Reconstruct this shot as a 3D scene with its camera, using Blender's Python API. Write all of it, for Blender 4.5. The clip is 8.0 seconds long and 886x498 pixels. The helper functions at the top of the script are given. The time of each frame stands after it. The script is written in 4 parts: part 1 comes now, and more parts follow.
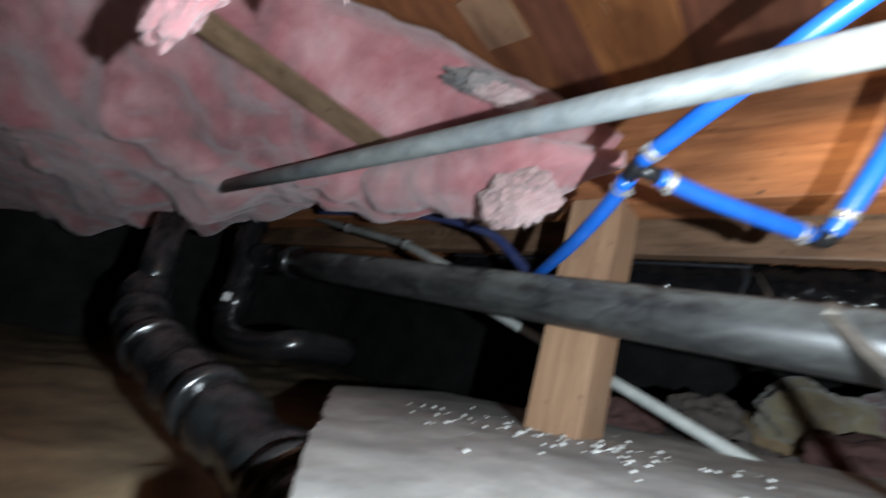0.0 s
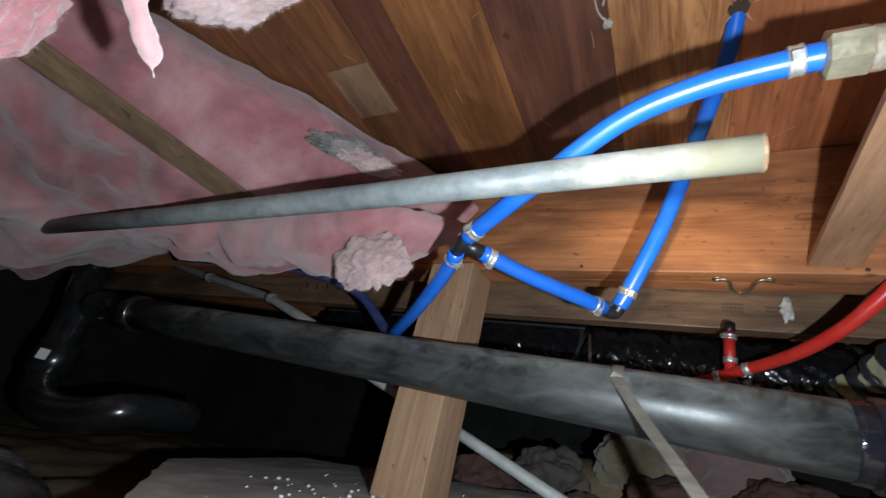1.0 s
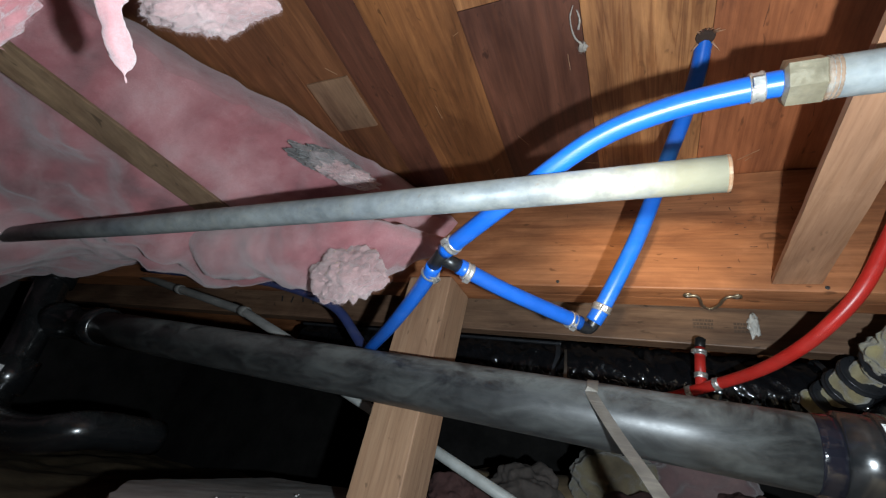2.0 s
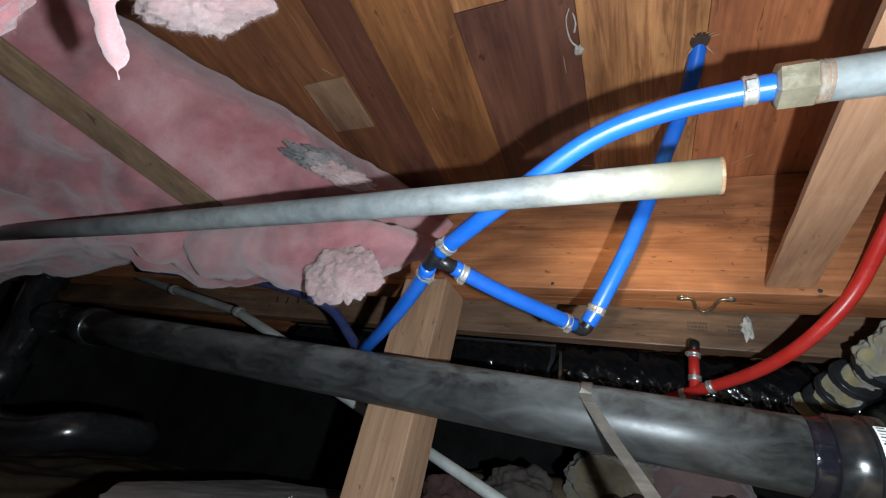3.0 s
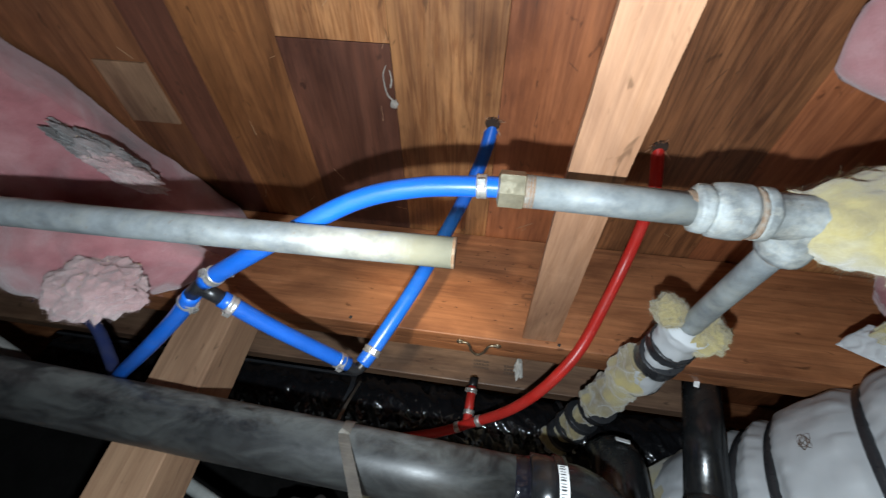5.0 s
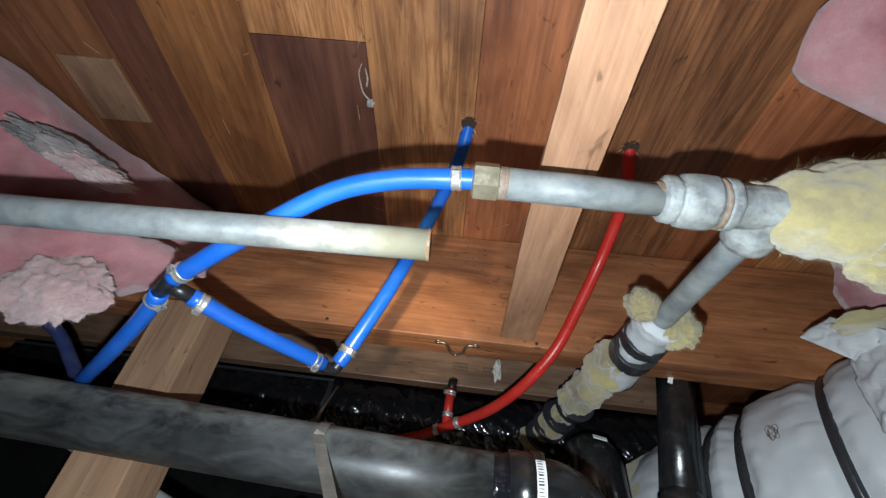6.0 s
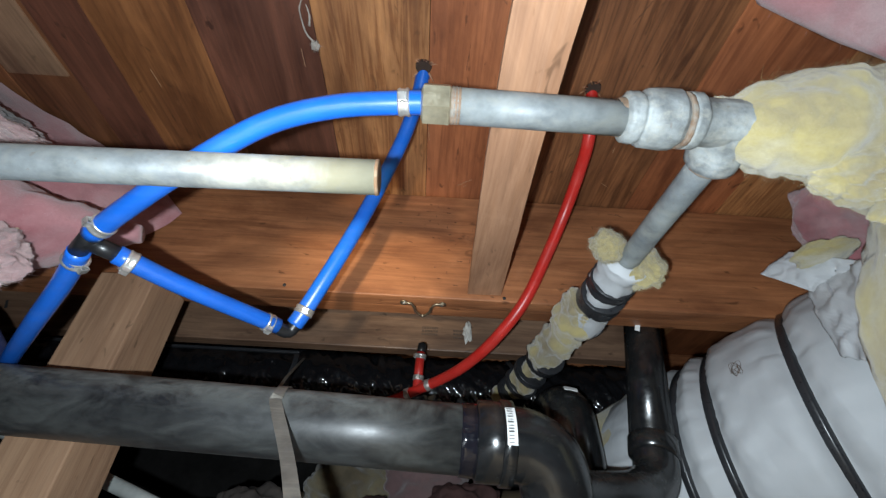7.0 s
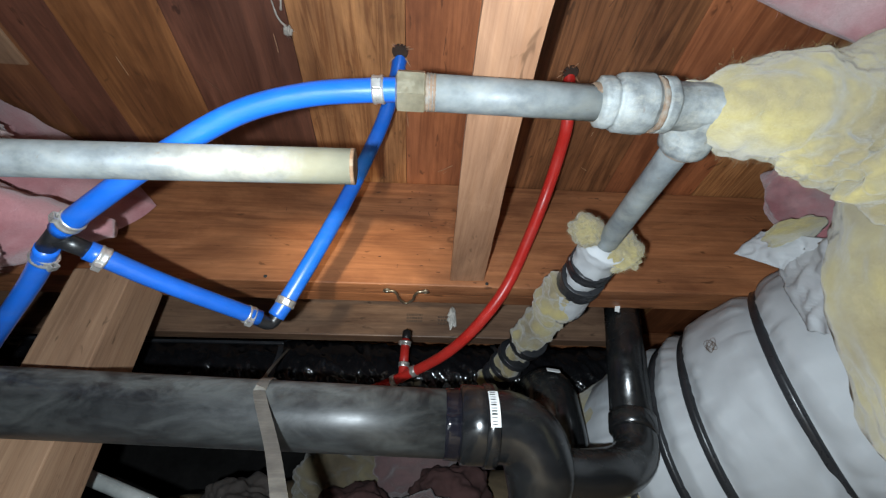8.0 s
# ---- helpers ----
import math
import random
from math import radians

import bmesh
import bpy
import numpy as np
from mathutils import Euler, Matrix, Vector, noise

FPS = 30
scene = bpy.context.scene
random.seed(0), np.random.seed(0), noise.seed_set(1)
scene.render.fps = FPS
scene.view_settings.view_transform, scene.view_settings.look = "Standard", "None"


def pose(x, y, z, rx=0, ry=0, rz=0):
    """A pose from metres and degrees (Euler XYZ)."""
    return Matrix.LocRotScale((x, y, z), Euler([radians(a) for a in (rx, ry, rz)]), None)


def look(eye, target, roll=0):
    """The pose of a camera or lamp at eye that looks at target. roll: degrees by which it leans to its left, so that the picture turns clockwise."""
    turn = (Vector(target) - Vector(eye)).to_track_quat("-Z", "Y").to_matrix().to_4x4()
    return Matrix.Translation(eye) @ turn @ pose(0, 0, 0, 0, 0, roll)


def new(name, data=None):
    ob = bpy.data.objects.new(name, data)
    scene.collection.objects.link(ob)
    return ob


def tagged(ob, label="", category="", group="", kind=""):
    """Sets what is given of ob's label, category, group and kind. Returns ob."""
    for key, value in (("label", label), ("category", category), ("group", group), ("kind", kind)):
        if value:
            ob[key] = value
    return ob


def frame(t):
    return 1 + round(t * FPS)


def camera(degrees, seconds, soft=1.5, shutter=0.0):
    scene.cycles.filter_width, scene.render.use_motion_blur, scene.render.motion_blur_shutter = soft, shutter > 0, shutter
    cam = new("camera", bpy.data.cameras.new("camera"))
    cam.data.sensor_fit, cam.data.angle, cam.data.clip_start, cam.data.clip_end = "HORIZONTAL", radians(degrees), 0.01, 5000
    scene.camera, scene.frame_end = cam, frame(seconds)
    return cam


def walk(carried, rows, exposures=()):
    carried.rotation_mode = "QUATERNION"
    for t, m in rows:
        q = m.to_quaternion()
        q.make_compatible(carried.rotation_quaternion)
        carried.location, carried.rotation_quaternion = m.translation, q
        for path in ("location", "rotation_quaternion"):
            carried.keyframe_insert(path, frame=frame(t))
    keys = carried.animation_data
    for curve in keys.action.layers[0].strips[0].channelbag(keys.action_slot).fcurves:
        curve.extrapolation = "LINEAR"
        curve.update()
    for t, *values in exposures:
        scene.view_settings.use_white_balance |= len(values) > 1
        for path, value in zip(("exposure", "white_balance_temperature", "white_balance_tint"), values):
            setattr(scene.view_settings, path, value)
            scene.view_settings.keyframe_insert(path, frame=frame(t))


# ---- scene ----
cam = camera(92.1, 8.0, soft=1.2, shutter=0.8)
PATH = [
    (0, (0.105, 0.148, 0.405), (-1.257, 1.477, 1.021), 15.8),
    (0.5, (0.164, 0.157, 0.431), (-0.949, 1.601, 1.254), 13.7),
    (1, (0.181, 0.164, 0.434), (-0.786, 1.645, 1.367), 13.3),
    (1.5, (0.185, 0.166, 0.434), (-0.727, 1.647, 1.421), 13.0),
    (2, (0.183, 0.166, 0.433), (-0.694, 1.652, 1.445), 12.8),
    (3.5, (0.189, 0.169, 0.432), (-0.654, 1.663, 1.461), 13.1),
    (4, (0.221, 0.149, 0.454), (-0.442, 1.701, 1.526), 12.0),
    (4.5, (0.269, 0.161, 0.461), (-0.141, 1.755, 1.597), 11.0),
    (5, (0.284, 0.158, 0.47), (0.067, 1.753, 1.657), 8.3),
    (6.3, (0.296, 0.182, 0.452), (0.21, 1.755, 1.683), 4.6),
    (6.5, (0.301, 0.207, 0.449), (0.255, 1.8, 1.657), 2.9),
    (7, (0.308, 0.224, 0.444), (0.317, 1.857, 1.6), 0.5),
    (7.5, (0.311, 0.227, 0.443), (0.362, 1.883, 1.564), -1.2),
    (8, (0.314, 0.222, 0.445), (0.393, 1.891, 1.546), -2.2),
]

# turns the path into the frame of the joists: x along the joist, y across it
LEVEL = pose(0, 0, 0, 0, -1.72, 0) @ pose(0, 0, 0, 0, 0, -2.3)
walk(cam, [(t, LEVEL @ look(eye, target, roll)) for t, eye, target, roll in PATH], exposures=[(0.0, 0.5), (0.5, 0.2), (1.0, 0.0), (3.5, 0.0), (4.0, 0.1), (4.5, -0.15), (8.0, -0.1)])

# ---- light: the torch that is carried with the camera, in a dark crawl space ----
world = bpy.data.worlds.new("world")
scene.world = world
world.use_nodes = True
world.node_tree.nodes["Background"].inputs["Color"].default_value = (0.5, 0.55, 0.6, 1)
world.node_tree.nodes["Background"].inputs["Strength"].default_value = 0.004


def spot(name, eye, target, watts, size, blend, radius, colour):
    data = bpy.data.lights.new(name, "SPOT")
    data.energy, data.spot_size, data.spot_blend, data.shadow_soft_size, data.color = watts, radians(size), blend, radius, colour
    ob = new(name, data)
    ob.matrix_world = look(eye, target)
    return ob


spot("torch_light", (0.262, 0.190, 0.418), (0.10, 0.9, 0.83), 31.0, 178, 0.3, 0.007, (0.82, 0.945, 1.03))
spot("headlamp", (0.14, 0.05, 0.42), (0.19, 0.93, 0.945), 44.0, 25, 1.0, 0.02, (1.0, 0.86, 0.60))


# ---- materials ----
def mat(name):
    m = bpy.data.materials.new(name)
    m.use_nodes = True
    nt = m.node_tree
    return m, nt, nt.nodes["Principled BSDF"]


def nd(nt, kind, **values):
    n = nt.nodes.new(kind)
    for k, v in values.items():
        if k in n.inputs:
            n.inputs[k].default_value = v
    return n


def ramp(nt, fac, stops):
    r = nt.nodes.new("ShaderNodeValToRGB")
    els = r.color_ramp.elements
    while len(els) < len(stops):
        els.new(0.5)
    for e, (p, c) in zip(els, stops):
        e.position, e.color = p, (*c, 1)
    nt.links.new(fac, r.inputs["Fac"])
    return r.outputs["Color"]


def coords(nt, scale, kind="Object", offset=None):
    c = nt.nodes.new("ShaderNodeTexCoord")
    m = nt.nodes.new("ShaderNodeMapping")
    m.inputs["Scale"].default_value = scale
    nt.links.new(c.outputs[kind], m.inputs["Vector"])
    if offset is not None:
        nt.links.new(offset, m.inputs["Location"])
    return m.outputs["Vector"]


def tex(nt, vec, scale, detail=6.0, rough=0.6, distort=0.0):
    n = nd(nt, "ShaderNodeTexNoise", Scale=scale, Detail=detail, Roughness=rough, Distortion=distort)
    nt.links.new(vec, n.inputs["Vector"])
    return n.outputs["Fac"]


def mix(nt, fac, a, b, mode="MIX"):
    m = nt.nodes.new("ShaderNodeMix")
    m.data_type, m.blend_type = "RGBA", mode
    for v, sock in ((fac, m.inputs[0]), (a, m.inputs[6]), (b, m.inputs[7])):
        if isinstance(v, (int, float)):
            sock.default_value = v
        elif isinstance(v, tuple):
            sock.default_value = (*v, 1)
        else:
            nt.links.new(v, sock)
    return m.outputs[2]


def bump(nt, bsdf, height, strength=0.3, distance=0.002):
    b = nd(nt, "ShaderNodeBump", Strength=strength, Distance=distance)
    nt.links.new(height, b.inputs["Height"])
    nt.links.new(b.outputs["Normal"], bsdf.inputs["Normal"])


def wood(name, dark, light, axis, rough=0.36, stain=0.42, scale=1.0, contrast=0.35, rings_per=5.0):
    """Sawn softwood: rings stretched along the grain (axis 0, 1 or 2), with stains and fine pores."""
    m, nt, p = mat(name)
    g = nt.nodes.new("ShaderNodeNewGeometry")
    sep = nd(nt, "ShaderNodeMath")
    sep.operation = "MULTIPLY"
    nt.links.new(g.outputs["Random Per Island"], sep.inputs[0])
    sep.inputs[1].default_value = 37.0
    s = [26.0, 26.0, 26.0]
    s[axis] = 1.1
    v = coords(nt, tuple(q * scale for q in s), offset=sep.outputs[0])
    rings = tex(nt, v, 1.6, 3.0, 0.5, 1.6)
    w = nd(nt, "ShaderNodeMath")
    w.operation = "PINGPONG"
    k = nd(nt, "ShaderNodeMath")
    k.operation = "MULTIPLY"
    nt.links.new(rings, k.inputs[0])
    k.inputs[1].default_value = rings_per
    nt.links.new(k.outputs[0], w.inputs[0])
    w.inputs[1].default_value = 1.0
    s2 = [150.0, 150.0, 150.0]
    s2[axis] = 5.0
    fine = tex(nt, coords(nt, tuple(s2)), 1.0, 4.0, 0.7)
    base = ramp(nt, w.outputs[0], [(0.0, tuple((0.45 + contrast * 0.55) * a + (0.55 - contrast * 0.55) * b for a, b in zip(dark, light))), (0.45, tuple((a + b) / 2 for a, b in zip(dark, light))), (1.0, tuple(0.25 * a + 0.75 * b for a, b in zip(dark, light)))])
    pores = ramp(nt, fine, [(0.32, (0.60, 0.56, 0.54)), (0.56, (1.08, 1.08, 1.08))])
    base = mix(nt, 0.45, base, pores, "MULTIPLY")
    blot = ramp(nt, tex(nt, coords(nt, tuple(0.45 if i == axis else 1.3 for i in range(3))), 4.2, 6.0, 0.62, 1.1), [(0.34, (0.34, 0.28, 0.28)), (0.5, (0.85, 0.82, 0.80)), (0.64, (1.25, 1.2, 1.12))])
    base = mix(nt, min(1.0, stain * 1.7), base, blot, "MULTIPLY")
    s4 = [9.0, 9.0, 9.0]
    s4[axis] = 1.6
    streak = ramp(nt, tex(nt, coords(nt, tuple(s4)), 2.0, 6.0, 0.7, 1.2), [(0.35, (0.62, 0.56, 0.55)), (0.6, (1.1, 1.1, 1.1))])
    base = mix(nt, stain * 1.6, base, streak, "MULTIPLY")
    s3 = [60.0, 60.0, 60.0]
    s3[axis] = 22.0
    speck = tex(nt, coords(nt, tuple(s3)), 1.0, 2.0, 0.5, 0.8)
    base = mix(nt, ramp(nt, speck, [(0.66, (0, 0, 0)), (0.74, (0.7, 0.7, 0.7))]), base, tuple(0.35 * a for a in dark))
    worn = tex(nt, coords(nt, (3.0, 3.0, 3.0)), 4.0, 8.0, 0.7, 0.3)
    base = mix(nt, ramp(nt, worn, [(0.60, (0, 0, 0)), (0.78, (0.22, 0.22, 0.22))]), base, tuple(min(1, 1.25 * a + 0.05) for a in light))
    tint = ramp(nt, g.outputs["Random Per Island"], [(0.0, (0.80, 0.76, 0.72)), (1.0, (1.12, 1.08, 1.05))])
    base = mix(nt, 0.8, base, tint, "MULTIPLY")
    nt.links.new(base, p.inputs["Base Color"])
    nt.links.new(ramp(nt, fine, [(0.3, (rough + 0.18,) * 3), (0.7, (rough,) * 3)]), p.inputs["Roughness"])
    bump(nt, p, fine, 0.25, 0.001)
    return m


def plain(name, colour, rough=0.5, metal=0.0, var=0.25, scale=30.0, dust=0.0, dust_colour=(0.35, 0.33, 0.3), relief=0.15, coat=0.0, along=0.12):
    """A surface with fine mottling and, on its upward side and in streaks, dust."""
    m, nt, p = mat(name)
    v = coords(nt, (1, 1, 1))
    n1 = tex(nt, v, scale, 6.0, 0.6)
    n2 = tex(nt, v, scale * 6, 4.0, 0.6)
    lo, hi = tuple(c * (1 - var) for c in colour), tuple(min(1, c * (1 + var)) for c in colour)
    base = ramp(nt, n1, [(0.3, lo), (0.7, hi)])
    if dust:
        d = tex(nt, coords(nt, (along, 1, 1)), scale * 1.7, 8.0, 0.72, 0.4)
        f = ramp(nt, d, [(0.47, (0, 0, 0)), (0.72, (dust,) * 3)])
        base = mix(nt, f, base, dust_colour)
        r = mix(nt, f, (rough,) * 3, (0.85,) * 3)
    else:
        r = ramp(nt, n2, [(0.3, (max(0.03, rough - 0.08),) * 3), (0.7, (min(1, rough + 0.1),) * 3)])
    nt.links.new(base, p.inputs["Base Color"])
    nt.links.new(r, p.inputs["Roughness"])
    p.inputs["Metallic"].default_value = metal
    p.inputs["Coat Weight"].default_value = coat
    if relief:
        bump(nt, p, n2, relief, 0.001)
    return m


def wool(name, colours, scale=9.0):
    """Glass wool: soft clouded colour with fine fibres."""
    m, nt, p = mat(name)
    v = coords(nt, (1, 1, 1))
    cloud = tex(nt, v, scale * 0.6, 5.0, 0.55, 0.3)
    fibre = tex(nt, v, 160.0, 6.0, 0.75, 2.5)
    tuft = tex(nt, v, 45.0, 5.0, 0.65, 1.2)
    base = ramp(nt, cloud, [(0.30, colours[0]), (0.45, colours[1]), (0.58, colours[2]), (0.72, colours[3])])
    wisp = tex(nt, coords(nt, (1.0, 1.7, 1.2)), scale * 0.9, 5.0, 0.6, 0.3)
    base = mix(nt, ramp(nt, wisp, [(0.50, (0, 0, 0)), (0.80, (0.55, 0.55, 0.55))]), base, colours[3])
    grime = tex(nt, v, scale * 0.55, 5.0, 0.6, 0.4)
    base = mix(nt, ramp(nt, grime, [(0.58, (0, 0, 0)), (0.80, (0.45, 0.45, 0.45))]), base, tuple(0.6 * a for a in colours[0]))
    base = mix(nt, 0.5, base, ramp(nt, fibre, [(0.3, (0.72, 0.68, 0.68)), (0.62, (1.12, 1.12, 1.12))]), "MULTIPLY")
    nt.links.new(base, p.inputs["Base Color"])
    p.inputs["Roughness"].default_value = 0.95
    p.inputs["Sheen Weight"].default_value = 0.5
    p.inputs["Sheen Roughness"].default_value = 0.6
    p.inputs["Specular IOR Level"].default_value = 0.1
    add = nd(nt, "ShaderNodeMath")
    add.operation = "ADD"
    nt.links.new(fibre, add.inputs[0])
    nt.links.new(tuft, add.inputs[1])
    bump(nt, p, add.outputs[0], 0.4, 0.0022)
    return m


WOOD_RED = wood("fir_board_red", (0.22, 0.072, 0.030), (0.43, 0.160, 0.070), 1)
WOOD_DARK = wood("fir_board_dark", (0.080, 0.032, 0.021), (0.17, 0.068, 0.042), 1)
WOOD_BROWN = wood("fir_board_brown", (0.135, 0.056, 0.025), (0.29, 0.125, 0.056), 1, contrast=0.5)
WOOD_GOLD = wood("fir_board_gold", (0.29, 0.120, 0.045), (0.52, 0.26, 0.11), 1, contrast=1.0, rings_per=9.0)
WOOD_GRAIN = wood("fir_board_grain", (0.17, 0.070, 0.030), (0.36, 0.155, 0.068), 1, contrast=1.0, rings_per=8.0)
WOOD_PALE = wood("fir_batten_pale", (0.40, 0.21, 0.115), (0.54, 0.32, 0.20), 1, stain=0.25, contrast=0.5)
WOOD_JOIST = wood("fir_joist", (0.25, 0.098, 0.042), (0.47, 0.21, 0.098), 0, rough=0.34)
WOOD_LEDGER = wood("pine_ledger", (0.17, 0.10, 0.065), (0.28, 0.18, 0.12), 0)
WOOD_POST = wood("pine_post", (0.28, 0.165, 0.10), (0.41, 0.27, 0.175), 2, stain=0.2)
WOOD_PATCH = wood("plywood_patch", (0.22, 0.135, 0.08), (0.34, 0.22, 0.14), 1)
WOOD_LATH = wood("weathered_lath", (0.14, 0.095, 0.06), (0.25, 0.175, 0.115), 1)
WOOD_ORANGE = wood("fir_board_orange", (0.185, 0.074, 0.027), (0.38, 0.165, 0.062), 1, contrast=0.5)
PINK = wool("pink_glass_wool", [(0.15, 0.062, 0.066), (0.33, 0.122, 0.132), (0.43, 0.212, 0.220), (0.49, 0.34, 0.34)])
PINK_PALE = wool("pale_pink_glass_wool", [(0.29, 0.165, 0.165), (0.41, 0.265, 0.26), (0.49, 0.365, 0.355), (0.56, 0.47, 0.46)], 14.0)
GREY_WOOL = wool("dusty_grey_wool", [(0.05, 0.046, 0.044), (0.11, 0.10, 0.096), (0.24, 0.20, 0.195), (0.34, 0.28, 0.275)], 26.0)
YELLOW = wool("yellow_glass_wool", [(0.17, 0.135, 0.075), (0.27, 0.225, 0.115), (0.35, 0.29, 0.118), (0.40, 0.36, 0.245)], 17.0)


def black_plastic(name, dust, rough):
    """Black pipe plastic with settled dust on its upper side, smudges and rubbed patches."""
    m, nt, p = mat(name)
    geo = nt.nodes.new("ShaderNodeNewGeometry")
    up = nt.nodes.new("ShaderNodeSeparateXYZ")
    nt.links.new(geo.outputs["Normal"], up.inputs[0])
    top = ramp(nt, up.outputs["Z"], [(0.0, (0.10, 0.10, 0.10)), (0.35, (0.5, 0.5, 0.5)), (0.7, (1, 1, 1))])
    v = coords(nt, (0.7, 1, 1))
    patch = ramp(nt, tex(nt, v, 19.0, 9.0, 0.74, 0.5), [(0.40, (0.10, 0.10, 0.10)), (0.60, (1, 1, 1))])
    settled = mix(nt, 1.0, top, patch, "MULTIPLY")
    smudge = ramp(nt, tex(nt, coords(nt, (0.35, 1, 1)), 30.0, 8.0, 0.72, 0.8), [(0.44, (0, 0, 0)), (0.74, (0.75, 0.75, 0.75))])
    f = mix(nt, 1.0, mix(nt, 0.4, settled, smudge, "SCREEN"), (dust,) * 3, "MULTIPLY")
    nt.links.new(mix(nt, f, (0.0075, 0.008, 0.009), (0.16, 0.168, 0.158)), p.inputs["Base Color"])
    fine = tex(nt, v, 90.0, 5.0, 0.65)
    gloss = ramp(nt, fine, [(0.3, (rough - 0.05,) * 3), (0.7, (rough + 0.08,) * 3)])
    nt.links.new(mix(nt, f, gloss, (0.75,) * 3), p.inputs["Roughness"])
    p.inputs["Specular IOR Level"].default_value = 0.8
    bump(nt, p, fine, 0.06, 0.001)
    return m


ABS = black_plastic("black_abs", 0.12, 0.2)
ABS_DUSTY = black_plastic("dusty_black_abs", 0.95, 0.4)
GALV = plain("galvanised_steel", (0.185, 0.20, 0.205), 0.5, metal=0.12, var=0.35, dust=0.7, dust_colour=(0.27, 0.27, 0.245), scale=34, along=0.7)
GALV_CRUST = plain("crusted_zinc", (0.205, 0.22, 0.225), 0.6, metal=0.05, var=0.45, scale=55, dust=0.8, dust_colour=(0.33, 0.32, 0.28), relief=0.5, along=0.8)
GALV_RUST = plain("rusty_thread", (0.20, 0.12, 0.07), 0.8, metal=0.1, dust=0.7, dust_colour=(0.34, 0.29, 0.22), scale=70)
RUSTY = plain("rust_stained_zinc", (0.20, 0.13, 0.085), 0.8, metal=0.05, var=0.5, dust=1.0, dust_colour=(0.24, 0.235, 0.21), scale=45, along=1.0, relief=0.5)
BRASS = plain("dull_brass", (0.42, 0.37, 0.26), 0.32, metal=0.7, dust=0.6, dust_colour=(0.30, 0.285, 0.235), scale=60, along=1.0)
STEEL = plain("steel_clamp", (0.62, 0.60, 0.57), 0.33, metal=0.75, scale=60)
PEX_BLUE = plain("blue_pex", (0.008, 0.104, 0.48), 0.3, var=0.12, scale=18, dust=0.12, dust_colour=(0.2, 0.3, 0.6), relief=0.05)
# darker copy of the blue: dust, and dim light put into the base colour
PEX_DIM = plain("dusty_dim_blue_pex", (0.022, 0.035, 0.12), 0.6, var=0.2, scale=18, dust=0.5, dust_colour=(0.09, 0.09, 0.13))
PEX_RED = plain("red_pex", (0.50, 0.022, 0.016), 0.34, var=0.15, scale=18, dust=0.15, dust_colour=(0.5, 0.15, 0.12), relief=0.05)
POLY_BLACK = plain("black_fitting", (0.012, 0.012, 0.013), 0.35)
LABEL = plain("white_label", (0.75, 0.75, 0.74), 0.5, var=0.04)
INK = plain("black_ink", (0.03, 0.03, 0.03), 0.6)
FADED_INK = plain("faded_ink", (0.12, 0.075, 0.05), 0.7)
JACKET = plain("white_duct_jacket", (0.42, 0.435, 0.45), 0.6, var=0.06, scale=9, dust=0.12, dust_colour=(0.42, 0.42, 0.42))
TAPE = plain("black_strap", (0.022, 0.023, 0.026), 0.32)
BAG = plain("black_polythene", (0.007, 0.007, 0.008), 0.13, relief=0.0)
CONCRETE = plain("concrete", (0.46, 0.455, 0.435), 0.9, var=0.4, scale=9, dust=0.8, dust_colour=(0.36, 0.345, 0.315), relief=0.6, along=0.8)
EARTH = plain("dry_earth", (0.32, 0.23, 0.135), 0.95, var=0.4, scale=10, dust=0.4, dust_colour=(0.30, 0.22, 0.14), relief=0.6)
# near-black base colour puts the unlit void into the walls
VOID_WALL = plain("unlit_void_wall", (0.022, 0.020, 0.019), 0.95, var=0.5, scale=6, relief=0.6)
WHITE_PVC = plain("white_conduit", (0.42, 0.44, 0.42), 0.5, dust=0.3, scale=20)
GREY_TUBE = plain("grey_conduit", (0.17, 0.165, 0.155), 0.6, dust=0.5, scale=20)
STRAP_M = plain("hanger_tape", (0.15, 0.135, 0.115), 0.6, metal=0.2, dust=0.4, dust_colour=(0.4, 0.36, 0.28), scale=40)
CHALK = plain("white_crumbs", (0.55, 0.54, 0.52), 0.9)
FOIL = plain("crumpled_foil", (0.7, 0.7, 0.72), 0.25, metal=1.0)
COBWEB = plain("dirty_lint", (0.34, 0.30, 0.26), 0.95)
for zinc in (GALV, GALV_CRUST):
    nt = zinc.node_tree
    p = nt.nodes["Principled BSDF"]
    was = p.inputs["Base Color"].links[0].from_socket
    fleck = ramp(nt, tex(nt, coords(nt, (1, 1, 1)), 120.0, 3.0, 0.6, 0.5), [(0.66, (0, 0, 0)), (0.76, (0.55, 0.55, 0.55))])
    wash = ramp(nt, tex(nt, coords(nt, (0.5, 1, 1)), 9.0, 6.0, 0.65, 0.8), [(0.38, (0.70, 0.73, 0.78)), (0.64, (1.22, 1.21, 1.15))])
    nt.links.new(mix(nt, fleck, mix(nt, 0.8, was, wash, "MULTIPLY"), (0.16, 0.12, 0.08)), p.inputs["Base Color"])
CAULK = plain("white_sealant", (0.7, 0.66, 0.6), 0.6)


# ---- builders ----
def ease(a, b, x):
    t = min(1.0, max(0.0, (x - a) / (b - a)))
    return t * t * (3 - 2 * t)


